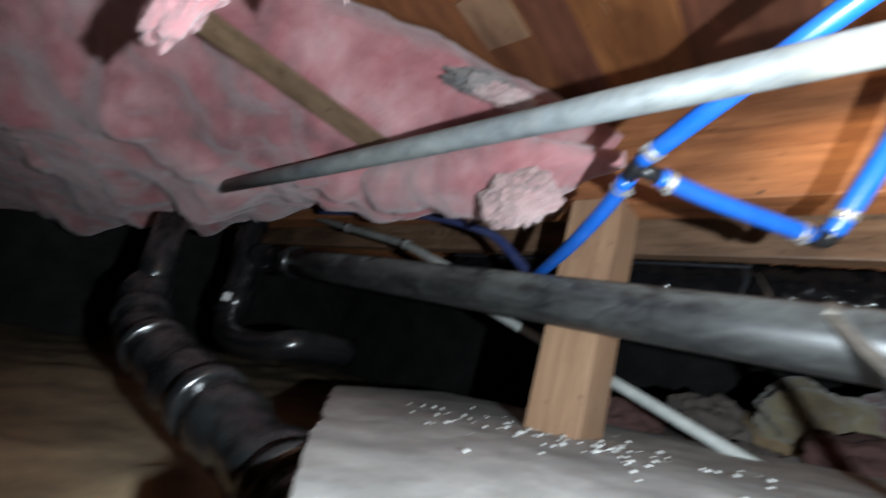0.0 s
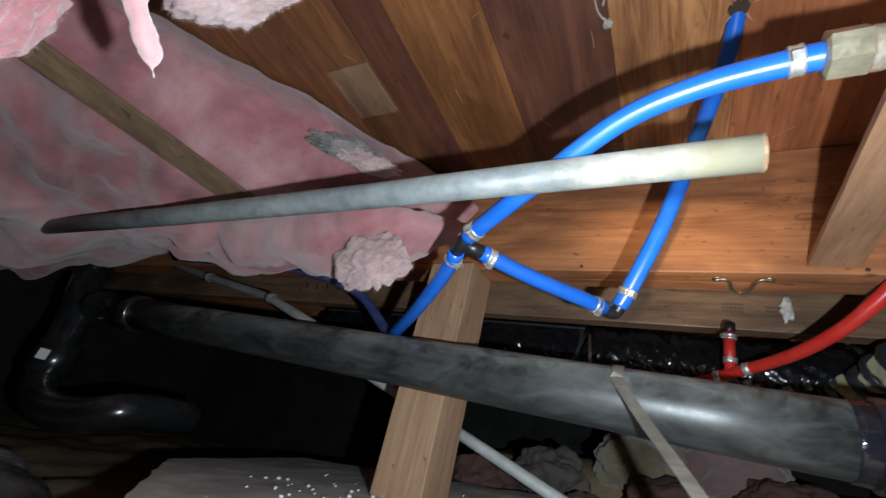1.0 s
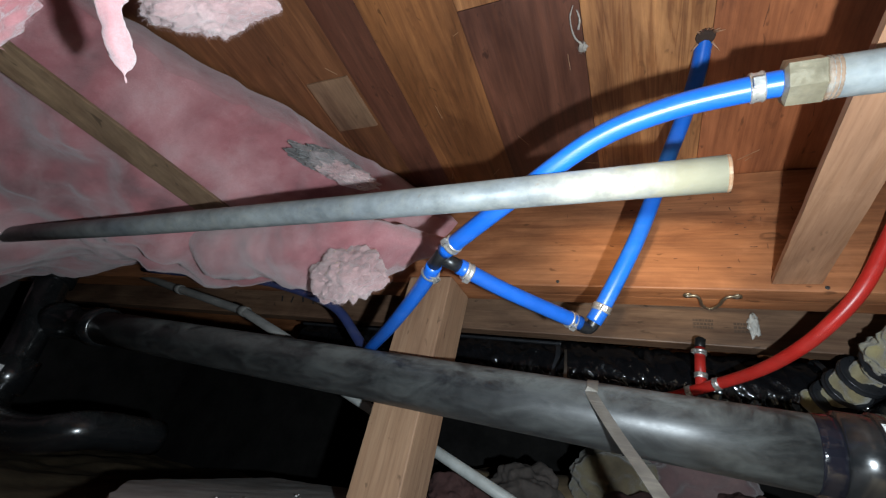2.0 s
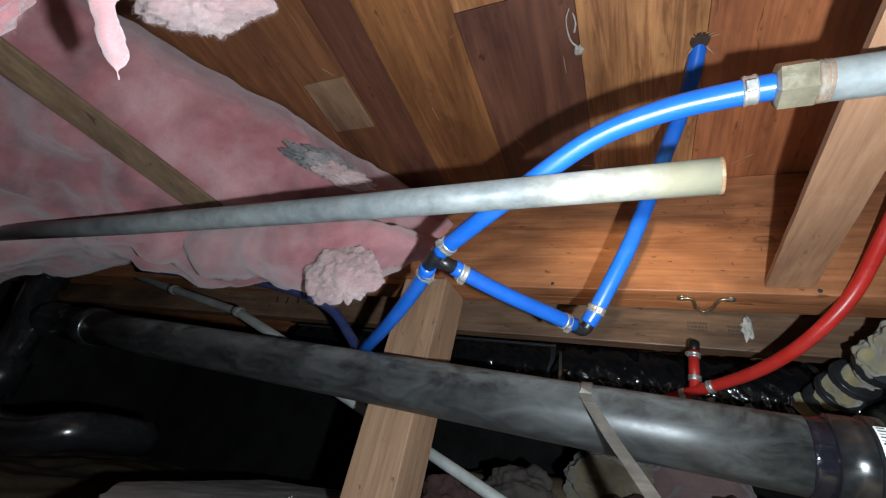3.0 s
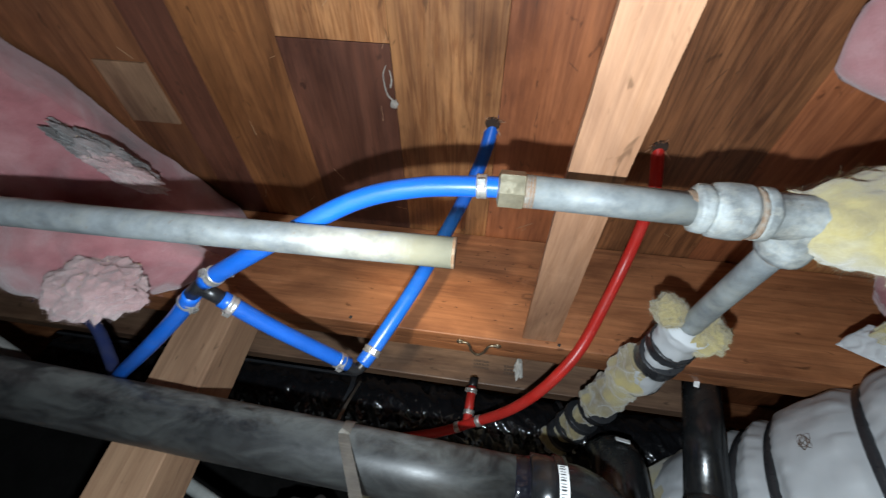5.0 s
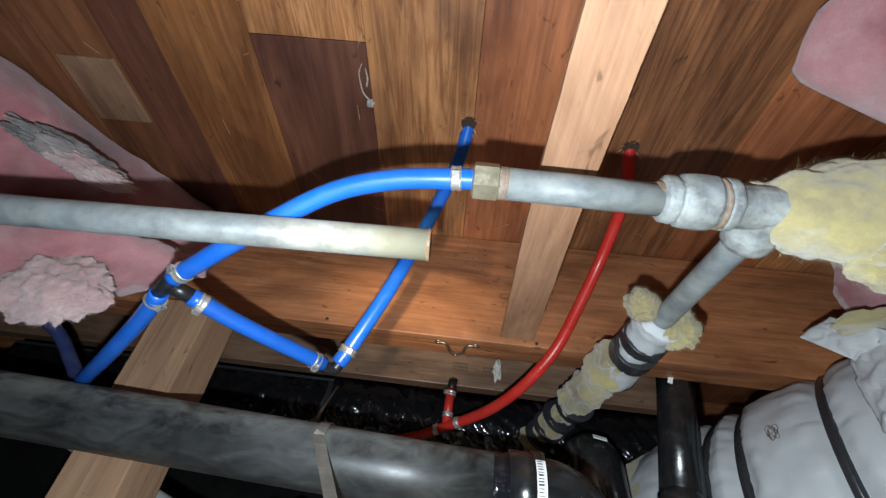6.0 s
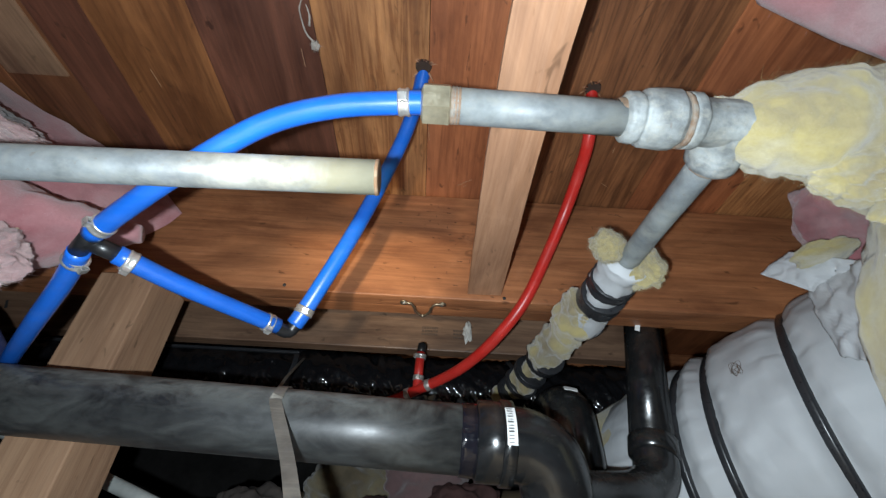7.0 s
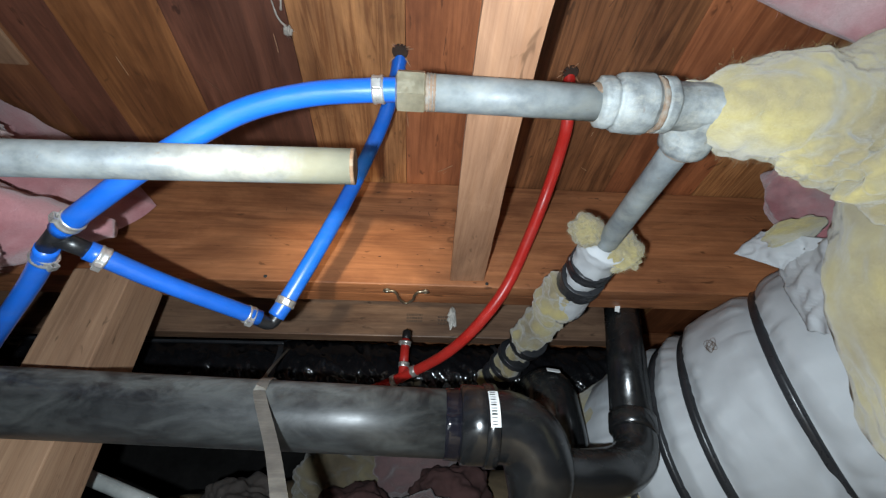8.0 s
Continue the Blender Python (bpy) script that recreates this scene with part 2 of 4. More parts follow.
def part(name, bm, material, parent=None, label="", smooth=True):
    me = bpy.data.meshes.new(name)
    bm.normal_update()
    bm.to_mesh(me)
    bm.free()
    for mm in (material if isinstance(material, (list, tuple)) else [material]):
        me.materials.append(mm)
    if smooth:
        me.polygons.foreach_set("use_smooth", [True] * len(me.polygons))
    ob = new(name, me)
    if parent is not None:
        ob.parent = parent
    if label:
        ob["label"] = label
    return ob


def thing(name, label, category, group="", kind="", at=(0, 0, 0)):
    ob = new(name)
    ob.location = at
    ob.empty_display_size = 0.05
    return tagged(ob, label, category, group, kind)


def smooth_path(pts, steps=10):
    """A Catmull-Rom curve through the points."""
    p = [Vector(q) for q in pts]
    p = [2 * p[0] - p[1]] + p + [2 * p[-1] - p[-2]]
    out = []
    for i in range(1, len(p) - 2):
        a, b, c, d = p[i - 1:i + 3]
        for k in range(steps):
            t = k / steps
            out.append(0.5 * (2 * b + (c - a) * t + (2 * a - 5 * b + 4 * c - d) * t * t + (3 * b - a - 3 * c + d) * t ** 3))
    out.append(p[-2])
    return out


def sweep(bm, pts, radius, sides=20, cap=True, wobble=0.0, freq=20.0, squash=1.0, hollow=0.0):
    """A tube along pts; radius is a number or a function of the run 0..1."""
    pts = [Vector(q) for q in pts]
    n = len(pts)
    tan = [(pts[min(i + 1, n - 1)] - pts[max(i - 1, 0)]).normalized() for i in range(n)]
    up = Vector((0, 0, 1)) if abs(tan[0].z) < 0.9 else Vector((0, 1, 0))
    side = tan[0].cross(up).normalized()
    rings = []
    for i in range(n):
        side = (side - tan[i] * side.dot(tan[i])).normalized()
        other = side.cross(tan[i])
        r = radius(i / (n - 1)) if callable(radius) else radius
        ring = []
        for k in range(sides):
            a = 2 * math.pi * k / sides
            q = side * math.cos(a) + other * math.sin(a) * squash
            rr = r
            if wobble:
                w = pts[i] + q * r
                rr += wobble * noise.fractal(w * freq, 1.0, 2.0, 4)
            ring.append(bm.verts.new(pts[i] + q * rr))
        rings.append(ring)
    for a, b in zip(rings, rings[1:]):
        for k in range(sides):
            bm.faces.new((a[k], a[(k + 1) % sides], b[(k + 1) % sides], b[k]))
    if hollow:
        for ring, nxt, inward in ((rings[0], 1, 1), (rings[-1], -2, -1)):
            c = pts[0] if inward == 1 else pts[-1]
            d = tan[0] if inward == 1 else -tan[-1]
            inner = [bm.verts.new(c + (v.co - c) * hollow) for v in ring]
            deep = [bm.verts.new(v.co + d * 0.05) for v in inner]
            for k in range(sides):
                j = (k + 1) % sides
                bm.faces.new((ring[k], inner[k], inner[j], ring[j]))
                bm.faces.new((inner[k], deep[k], deep[j], inner[j]))
            bm.faces.new(deep)
    elif cap:
        bm.faces.new(rings[0])
        bm.faces.new(rings[-1])
    bmesh.ops.recalc_face_normals(bm, faces=bm.faces)
    return bm


def tube(name, pts, radius, material, parent=None, steps=1, label="", **more):
    bm = bmesh.new()
    sweep(bm, smooth_path(pts, steps) if steps > 1 else pts, radius, **more)
    return part(name, bm, material, parent, label)


def lathe(name, base, axis, profile, material, parent=None, sides=24, label="", flat=False, crust=0.0):
    """A turned shape: profile of (distance along axis, radius)."""
    base, axis = Vector(base), Vector(axis).normalized()
    q = axis.to_track_quat("Z", "Y").to_matrix()
    bm = bmesh.new()
    rings = []
    for d, r in profile:
        rings.append([bm.verts.new(base + q @ Vector((r * math.cos(2 * math.pi * k / sides), r * math.sin(2 * math.pi * k / sides), d))) for k in range(sides)])
    for a, b in zip(rings, rings[1:]):
        for k in range(sides):
            bm.faces.new((a[k], a[(k + 1) % sides], b[(k + 1) % sides], b[k]))
    bm.faces.new(rings[0])
    bm.faces.new(rings[-1])
    if crust:
        bmesh.ops.subdivide_edges(bm, edges=bm.edges, cuts=2, use_grid_fill=True)
        mid = base + axis * (profile[-1][0] / 2)
        for v in bm.verts:
            n = v.co - mid
            n = (n - axis * n.dot(axis)).normalized()
            v.co += n * crust * (noise.fractal(v.co * 70, 1.0, 2.0, 4) + 0.5 * noise.noise(v.co * 300))
    bmesh.ops.recalc_face_normals(bm, faces=bm.faces)
    return part(name, bm, material, parent, label, smooth=not flat)


def box(bm, lo, hi, bevel=0.0, index=0, jitter=0.0):
    a, b = Vector(lo), Vector(hi)
    made = bmesh.ops.create_cube(bm, size=1.0, matrix=Matrix.LocRotScale((a + b) / 2, None, b - a))
    verts = made["verts"]
    faces = {f for v in verts for f in v.link_faces}
    for f in faces:
        f.material_index = index
    if jitter:
        for v in verts:
            v.co += Vector([random.uniform(-jitter, jitter) for _ in range(3)])
    if bevel:
        edges = {e for v in verts for e in v.link_edges}
        made = bmesh.ops.bevel(bm, geom=list(edges), offset=bevel, segments=2, affect="EDGES", profile=0.6)
        for f in made["faces"]:
            f.material_index = index
    return bm


def boxed(name, lo, hi, material, parent=None, bevel=0.002, label="", m=None):
    bm = box(bmesh.new(), lo, hi, bevel)
    if m is not None:
        bmesh.ops.transform(bm, matrix=m, verts=bm.verts)
    return part(name, bm, material, parent, label, smooth=False)


def fuzz(ob, count, length, material, wide=0.00012, seed=1, keep=None):
    """Loose glass fibres: thin curled slivers that stand out of a wad of wool."""
    rng = random.Random(seed)
    me = ob.data
    bm = bmesh.new()
    polys = list(me.polygons)
    areas = np.cumsum([p.area for p in polys])
    for _ in range(count):
        p = polys[min(len(polys) - 1, int(np.searchsorted(areas, rng.random() * areas[-1])))]
        c = p.center.copy()
        if keep is not None and not keep(c):
            continue
        d = (p.normal * rng.uniform(-0.1, 0.9) + Vector((rng.gauss(0, 0.6), rng.gauss(0, 0.6), rng.gauss(-0.15, 0.6)))).normalized()
        side = d.orthogonal().normalized()
        side.rotate(Matrix.Rotation(rng.random() * 6.28, 3, d))
        l = length * rng.uniform(0.4, 1.6)
        bend = Vector((rng.gauss(0, 1), rng.gauss(0, 1), rng.gauss(0, 1))) * l * 0.3
        mid, end = c + d * l * 0.5 + bend * 0.3, c + d * l + bend
        v = [bm.verts.new(q) for q in (c - side * wide, c + side * wide, mid + side * wide * 0.8, mid - side * wide * 0.8, end)]
        bm.faces.new(v[:4])
        bm.faces.new((v[3], v[2], v[4]))
    return part("fibre_fringe", bm, material, ob)


def clamp(parent, at, axis, radius):
    """A stepless ear clamp: a band with a pinched ear."""
    axis = Vector(axis).normalized()
    c = Vector(at)
    band = lathe("clamp", c - axis * 0.0055, axis, [(0, radius), (0, radius + 0.0014), (0.002, radius + 0.0022), (0.0035, radius + 0.0014), (0.0075, radius + 0.0014), (0.009, radius + 0.0022), (0.011, radius + 0.0014), (0.011, radius)], STEEL, parent, label="shiny steel ear clamp")
    q = axis.to_track_quat("Z", "Y").to_matrix().to_4x4()
    m = Matrix.Translation(c) @ q
    bm = bmesh.new()
    box(bm, (radius, -0.0045, -0.0042), (radius + 0.006, -0.003, 0.0042), 0.0006)
    box(bm, (radius, 0.003, -0.0042), (radius + 0.006, 0.0045, 0.0042), 0.0006)
    box(bm, (radius + 0.0045, -0.0045, -0.0042), (radius + 0.006, 0.0045, 0.0042), 0.0006)
    bmesh.ops.transform(bm, matrix=m @ pose(0, 0, 0, 0, 0, random.uniform(150, 260)), verts=bm.verts)
    part("ear", bm, STEEL, band, smooth=False)


def lump(name, centre, size, material, parent=None, rough=0.35, freq=6.0, detail=4, seed=0.0, label="", rot=None, fibres=0, pits=0.0):
    """A soft, uneven wad of wool."""
    bm = bmesh.new()
    bmesh.ops.create_icosphere(bm, subdivisions=detail, radius=1.0)
    s = Vector(size)
    for v in bm.verts:
        d = v.co.normalized()
        k = 1 + rough * noise.fractal(d * freq * 0.30 + Vector((seed, 0, 0)), 1.0, 2.0, 3) + 0.05 * noise.noise(d * freq * 1.6 + Vector((0, seed, 0)))
        if pits:
            k += pits * noise.fractal(d * 5 + Vector((0, 0, seed)), 1.0, 2.0, 5)
        v.co = Vector((d.x * s.x, d.y * s.y, d.z * s.z)) * k
    m = Matrix.Translation(centre) @ (rot if rot is not None else Matrix())
    bmesh.ops.transform(bm, matrix=m, verts=bm.verts)
    ob = part(name, bm, material, parent, label)
    if fibres:
        fuzz(ob, fibres * 5, 0.0042, material, wide=0.00009, seed=int(seed * 10) + 1)
    return ob


# ---- the setting ----
CEIL, FACE, JOIST_Z = 1.115, 0.935, 0.850


def ground_z(x, y):
    return 0.235 + 0.05 * (x + 0.27) + 0.10 * (y - 1.05) + 0.26 * ease(1.15, 1.75, y) * ease(-1.0, -0.3, x)


def make_ground():
    bm = bmesh.new()
    nx, ny = 110, 90
    grid = []
    for j in range(ny + 1):
        row = []
        for i in range(nx + 1):
            x, y = -3.2 + 6.4 * i / nx, -1.6 + 4.6 * j / ny
            z = ground_z(x, y) + 0.03 * noise.fractal(Vector((x, y, 0)) * 3.0, 1.0, 2.0, 5) + 0.006 * noise.noise(Vector((x, y, 3)) * 30)
            row.append(bm.verts.new((x, y, z)))
        grid.append(row)
    for j in range(ny):
        for i in range(nx):
            bm.faces.new((grid[j][i], grid[j][i + 1], grid[j + 1][i + 1], grid[j + 1][i]))
    return tagged(part("ground", bm, EARTH), "uneven dry brown earth floor of a crawl space", "ground", kind="structure")


make_ground()
# walls added to close the space, coloured dark where no light reaches
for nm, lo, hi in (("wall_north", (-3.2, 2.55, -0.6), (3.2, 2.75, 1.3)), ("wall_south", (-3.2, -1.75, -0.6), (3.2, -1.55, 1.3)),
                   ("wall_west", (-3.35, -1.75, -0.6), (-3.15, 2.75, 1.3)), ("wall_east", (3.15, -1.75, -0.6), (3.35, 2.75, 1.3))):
    tagged(boxed(nm, lo, hi, VOID_WALL, bevel=0.01), "added rough foundation wall, coloured near black for the unlit void", "wall", kind="structure")


def make_ceiling():
    """Subfloor boards that run across the joists, each a strip with its own height and gap."""
    bm = bmesh.new()
    edges = [(-0.835, -0.6145, 4), (-0.614, -0.4700, 4), (-0.4694, -0.3520, 4), (-0.3514, -0.2620, 1), (-0.2614, -0.0945, 5), (-0.0939, 0.0944, 1), (0.0950, 0.2755, 2), (0.2761, 0.4990, 0),
             (0.4996, 0.735, 3), (0.7356, 0.945, 0)]
    x = -0.837
    while x > -3.1:
        edges.append((x - 0.2, x + 0.0014, random.choice((4, 4, 1))))
        x -= 0.202
    x = 0.947
    while x < 3.0:
        edges.append((x, x + 0.2014, random.choice((0, 0, 2))))
        x += 0.202
    for a, b, k in edges:
        drop = random.uniform(-0.0008, 0.0008)
        y0 = -1.55
        if a == -0.0939:  # the dark board starts at a butt joint
            box(bm, (a, -1.55, CEIL), (b, 0.4885, CEIL + 0.02), 0.0008, 2)
            y0 = 0.4895
        box(bm, (a, y0, CEIL + drop), (b, 2.55, CEIL + drop + 0.02), 0.0008, k)
    box(bm, (-3.2, -1.6, CEIL + 0.024), (3.2, 2.6, CEIL + 0.05), 0, 1)
    return tagged(part("ceiling", bm, [WOOD_RED, WOOD_DARK, WOOD_GOLD, WOOD_GRAIN, WOOD_BROWN, WOOD_ORANGE], smooth=False), "underside of a plank subfloor in reddish brown fir boards", "ceiling", kind="structure")


make_ceiling()


def joist(y0, y1, z0, z1, label, x0=-3.1, x1=3.1, material=WOOD_JOIST):
    bm = box(bmesh.new(), (x0, y0, z0), (x1, y1, z1), 0.003)
    return tagged(part("floor_joist", bm, material, smooth=False), label, "joist", "floor joists", "structure")


joist(FACE, FACE + 0.038, JOIST_Z, CEIL - 0.003, "reddish brown fir floor joist under the subfloor")
joist(FACE + 0.040, FACE + 0.078, JOIST_Z + 0.002, CEIL - 0.003, "second fir joist nailed against the first one")
joist(-0.33, -0.29, JOIST_Z, CEIL - 0.003, "brown fir floor joist behind the pipes")
joist(1.75, 1.79, JOIST_Z, CEIL - 0.003, "dark fir floor joist farther under the floor")
tagged(boxed("ledger_board", (-2.6, 1.25, 0.872), (0.90, 1.29, CEIL - 0.003), WOOD_LEDGER, bevel=0.003), "pale brown timber girder behind the double joist", "girder", kind="structure")


def stamp(parent, x, z, w, rows):
    for r in range(rows):
        bm = bmesh.new()
        xx = x
        while xx < x + w:
            l = random.uniform(0.003, 0.007)
            box(bm, (xx, 1.2474, z - r * 0.009), (min(xx + l, x + w), 1.2490, z - r * 0.009 + 0.0055))
            xx += l + 0.0015
        part("stamp_line", bm, FADED_INK, parent, smooth=False)


stamps = tagged(new("grade_stamp"), "faded brown lumber stamp printed on the girder", "stamp")
stamp(stamps, 0.283, 0.930, 0.042, 3)
stamp(stamps, 0.365, 0.925, 0.038, 3)

# pale batten that crosses the bay below the subfloor, from joist to joist
def make_batten():
    bm = bmesh.new()
    n = 40
    rings = []
    for k in range(n + 1):
        y = -0.288 + (0.933 + 0.288) * k / n
        skew = max(0.0, y - 0.55) / 0.38
        z = 0.842 + 0.020 * skew
        w = 0.014 * skew + 0.0008 * noise.noise(Vector((y * 30, 0, 0)))
        rings.append([bm.verts.new(q) for q in ((0.358 + w, y, z), (0.4205 + w * 1.2, y, z + 0.001), (0.4205 + w * 1.2, y, z + 0.010), (0.358 + w, y, z + 0.010))])
    for a, b in zip(rings, rings[1:]):
        for k in range(4):
            bm.faces.new((a[k], a[(k + 1) % 4], b[(k + 1) % 4], b[k]))
    bm.faces.new(rings[0])
    bm.faces.new(rings[-1])
    bmesh.ops.recalc_face_normals(bm, faces=bm.faces)
    return tagged(part("wood_batten", bm, WOOD_PALE, smooth=False), "pale new fir batten nailed across between the joists", "batten")


make_batten()
# patch on the subfloor
boxed_patch = boxed("wood_patch", (-0.462, 0.553, CEIL - 0.004), (-0.358, 0.683, CEIL + 0.001), WOOD_PATCH, bevel=0.001)
tagged(boxed_patch, "pale square plywood patch on the subfloor boards", "patch")


# ---- post and pad ----
def pad_z(x, y):
    return 0.386 + 0.09 * (x + 0.27) + 0.13 * (y - 0.96)


def make_pad():
    bm = bmesh.new()
    nx, ny = 60, 46
    top, low = [], []
    for j in range(ny + 1):
        a, b = [], []
        for i in range(nx + 1):
            u, w = i / nx, j / ny
            y = 0.29 + 1.03 * w
            left = max(-0.84, -0.11 - 1.25 * (y - 0.30))
            x = left + (0.25 - left) * u
            e = 0.012 * noise.fractal(Vector((x, y, 1)) * 16, 1.0, 2.0, 4)
            x += e * (1 if i in (0, nx) else 0)
            y += e * (1 if j in (0, ny) else 0)
            z = pad_z(x, y) + 0.0015 * noise.fractal(Vector((x, y, 0)) * 9, 1.0, 2.0, 3)
            a.append(bm.verts.new((x, y, z)))
            b.append(bm.verts.new((x, y, ground_z(x, y) - 0.06)))
        top.append(a)
        low.append(b)
    for j in range(ny):
        for i in range(nx):
            bm.faces.new((top[j][i], top[j][i + 1], top[j + 1][i + 1], top[j + 1][i]))
    for i in range(nx):
        bm.faces.new((low[0][i], low[0][i + 1], top[0][i + 1], top[0][i]))
        bm.faces.new((top[ny][i], top[ny][i + 1], low[ny][i + 1], low[ny][i]))
    for j in range(ny):
        bm.faces.new((top[j][0], top[j + 1][0], low[j + 1][0], low[j][0]))
        bm.faces.new((low[j][nx], low[j + 1][nx], top[j + 1][nx], top[j][nx]))
    bmesh.ops.recalc_face_normals(bm, faces=bm.faces)
    return tagged(part("concrete_footing", bm, CONCRETE, smooth=False), "rough grey concrete footing with white crumbs on it", "footing")


make_pad()


def make_post():
    bm = bmesh.new()
    box(bm, (-0.302, 0.903, 0.33), (-0.196, 1.003, JOIST_Z - 0.001), 0.003)
    bmesh.ops.rotate(bm, verts=bm.verts, cent=(-0.25, 0.95, 0.85), matrix=Matrix.Rotation(radians(-3), 3, "Z"))
    return tagged(part("wood_post", bm, WOOD_POST, smooth=False), "pale square pine post standing on the concrete footing", "post")


make_post()

# ---- loose galvanised pipe ----
loose = thing("loose_pipe", "cut grey galvanised steel pipe hanging below the joists", "pipe", at=(0, 0, 0))
loose_tube = tube("pipe", [(-1.35, 0.500, 0.712), (-0.6, 0.502, 0.718), (-0.15, 0.503, 0.727), (0.246, 0.503, 0.738)], 0.0167, GALV, loose, sides=28, hollow=0.78)
STAINED = GALV.copy()
STAINED.name = "stained_galvanised"
nt = STAINED.node_tree
p = nt.nodes["Principled BSDF"]
was = p.inputs["Base Color"].links[0].from_socket
sep = nt.nodes.new("ShaderNodeSeparateXYZ")
nt.links.new(coords(nt, (1, 1, 1)), sep.inputs[0])
wob = nd(nt, "ShaderNodeMath")
wob.operation = "MULTIPLY_ADD"
nt.links.new(tex(nt, coords(nt, (1, 1, 1)), 38.0, 6.0, 0.7, 0.6), wob.inputs[0])
wob.inputs[1].default_value = 0.16
nt.links.new(sep.outputs["X"], wob.inputs[2])
stain = ramp(nt, wob.outputs[0], [(0.24, (0, 0, 0)), (0.29, (0.75, 0.75, 0.75))])
nt.links.new(mix(nt, stain, was, (0.20, 0.195, 0.135)), p.inputs["Base Color"])
loose_tube.data.materials[0] = STAINED
lathe("rusty_lip", (0.2445, 0.503, 0.738), (1, 0, 0.02), [(0, 0.0132), (0, 0.0171), (0.003, 0.0168), (0.003, 0.0132)], GALV_RUST, loose, sides=28)

# ---- galvanised run with tee ----
RUN_Y, RUN_Z = 0.458, 0.792
run = thing("galvanised_pipe", "grey galvanised water pipe with a tee and brass adapter", "pipe", at=(0, 0, 0))
tube("pipe", [(0.312, RUN_Y, RUN_Z), (0.475, RUN_Y, RUN_Z - 0.002)], 0.0167, GALV, run, sides=28)
lathe("brass_nut", (0.283, RUN_Y, RUN_Z + 0.001), (1, 0, 0), [(0, 0.014), (0.002, 0.0196), (0.026, 0.0196), (0.028, 0.017), (0.028, 0.0)], BRASS, run, sides=6, label="hexagonal brass adapter nut", flat=True)
lathe("rusty_thread", (0.310, RUN_Y, RUN_Z), (1, 0, 0), [(0, 0.0162), (0.002, 0.0176), (0.0035, 0.0166), (0.005, 0.0176), (0.0065, 0.0166), (0.008, 0.0174), (0.010, 0.0164)], RUSTY, run)
lathe("rust_ring", (0.464, RUN_Y, RUN_Z), (1, 0, 0), [(0, 0.0166), (0.002, 0.0175), (0.008, 0.018), (0.010, 0.0166)], RUSTY, run, crust=0.0012)
lathe("rust_ring", (0.5235, RUN_Y, RUN_Z), (1, 0, 0), [(0, 0.0215), (0.001, 0.0262), (0.005, 0.0262), (0.006, 0.0215)], RUSTY, run, crust=0.0012)
lathe("coupling", (0.470, RUN_Y, RUN_Z), (1, 0, 0), [(0, 0.019), (0.003, 0.0235), (0.012, 0.0245), (0.016, 0.0225), (0.020, 0.027), (0.048, 0.028), (0.052, 0.025), (0.057, 0.021)], GALV_CRUST, run, crust=0.0012, label="thick galvanised union coupling")
lathe("tee_collar", (0.527, RUN_Y, RUN_Z), (1, 0, 0), [(0, 0.021), (0.002, 0.0265), (0.012, 0.0265), (0.016, 0.0225), (0.062, 0.0225), (0.064, 0.0245), (0.070, 0.0245), (0.070, 0.018)], GALV_CRUST, run, crust=0.0010)
lathe("tee_branch", (0.575, RUN_Y, RUN_Z - 0.002), (0.06, 1, -0.05), [(0, 0.020), (0.026, 0.021), (0.030, 0.0255), (0.044, 0.0255), (0.046, 0.019)], GALV_CRUST, run, crust=0.0010)
lathe("branch_rust", (0.5775, RUN_Y + 0.044, RUN_Z - 0.0045), (0.06, 1, -0.02), [(0, 0.0165), (0.001, 0.0195), (0.006, 0.0190), (0.008, 0.0165)], RUSTY, run)
tube("branch_pipe", [(0.576, RUN_Y + 0.04, RUN_Z - 0.003), (0.583, 0.70, 0.806), (0.579, 0.98, 0.802), (0.545, 1.13, 0.800), (0.507, 1.22, 0.767), (0.48, 1.28, 0.745)], 0.0155, GALV, run, steps=6)
tube("end_pipe", [(0.60, RUN_Y, RUN_Z), (1.6, RUN_Y - 0.03, RUN_Z)], 0.0167, GALV, run)

# ---- blue pex ----
PR = 0.0111
blue = thing("blue_water_pipe", "bright blue plastic water pipe with clamped black fittings", "pipe", at=(0, 0, 0))
TEE, ELB = Vector((-0.071, 0.600, 0.712)), Vector((0.102, 0.790, 0.703))
tube("tube", [(0.292, RUN_Y, RUN_Z + 0.002), (0.262, 0.461, 0.795), (0.20, 0.468, 0.792), (0.135, 0.483, 0.779), (0.060, 0.515, 0.748), (-0.010, 0.557, 0.728), (-0.062, 0.592, 0.716)], PR, PEX_BLUE, blue, steps=8)
tube("tube", [TEE + Vector((0.020, 0.022, -0.001)), (0.0, 0.683, 0.707), ELB - Vector((0.012, 0.014, -0.001))], PR, PEX_BLUE, blue, steps=8)
tube("tube", [ELB + Vector((0.006, -0.002, 0.010)), (0.121, 0.780, 0.735), (0.146, 0.764, 0.785), (0.170, 0.751, 0.840), (0.192, 0.745, 0.907), (0.217, 0.732, 0.985), (0.241, 0.704, 1.045), (0.259, 0.664, 1.092), (0.270, 0.618, 1.135)], PR * 1.1, PEX_BLUE, blue, steps=6)
tube("tube", [TEE + Vector((-0.012, 0.012, -0.006)), (-0.12, 0.655, 0.692), (-0.20, 0.735, 0.668), (-0.30, 0.838, 0.658), (-0.325, 0.868, 0.656)], PR, PEX_BLUE, blue, steps=8)
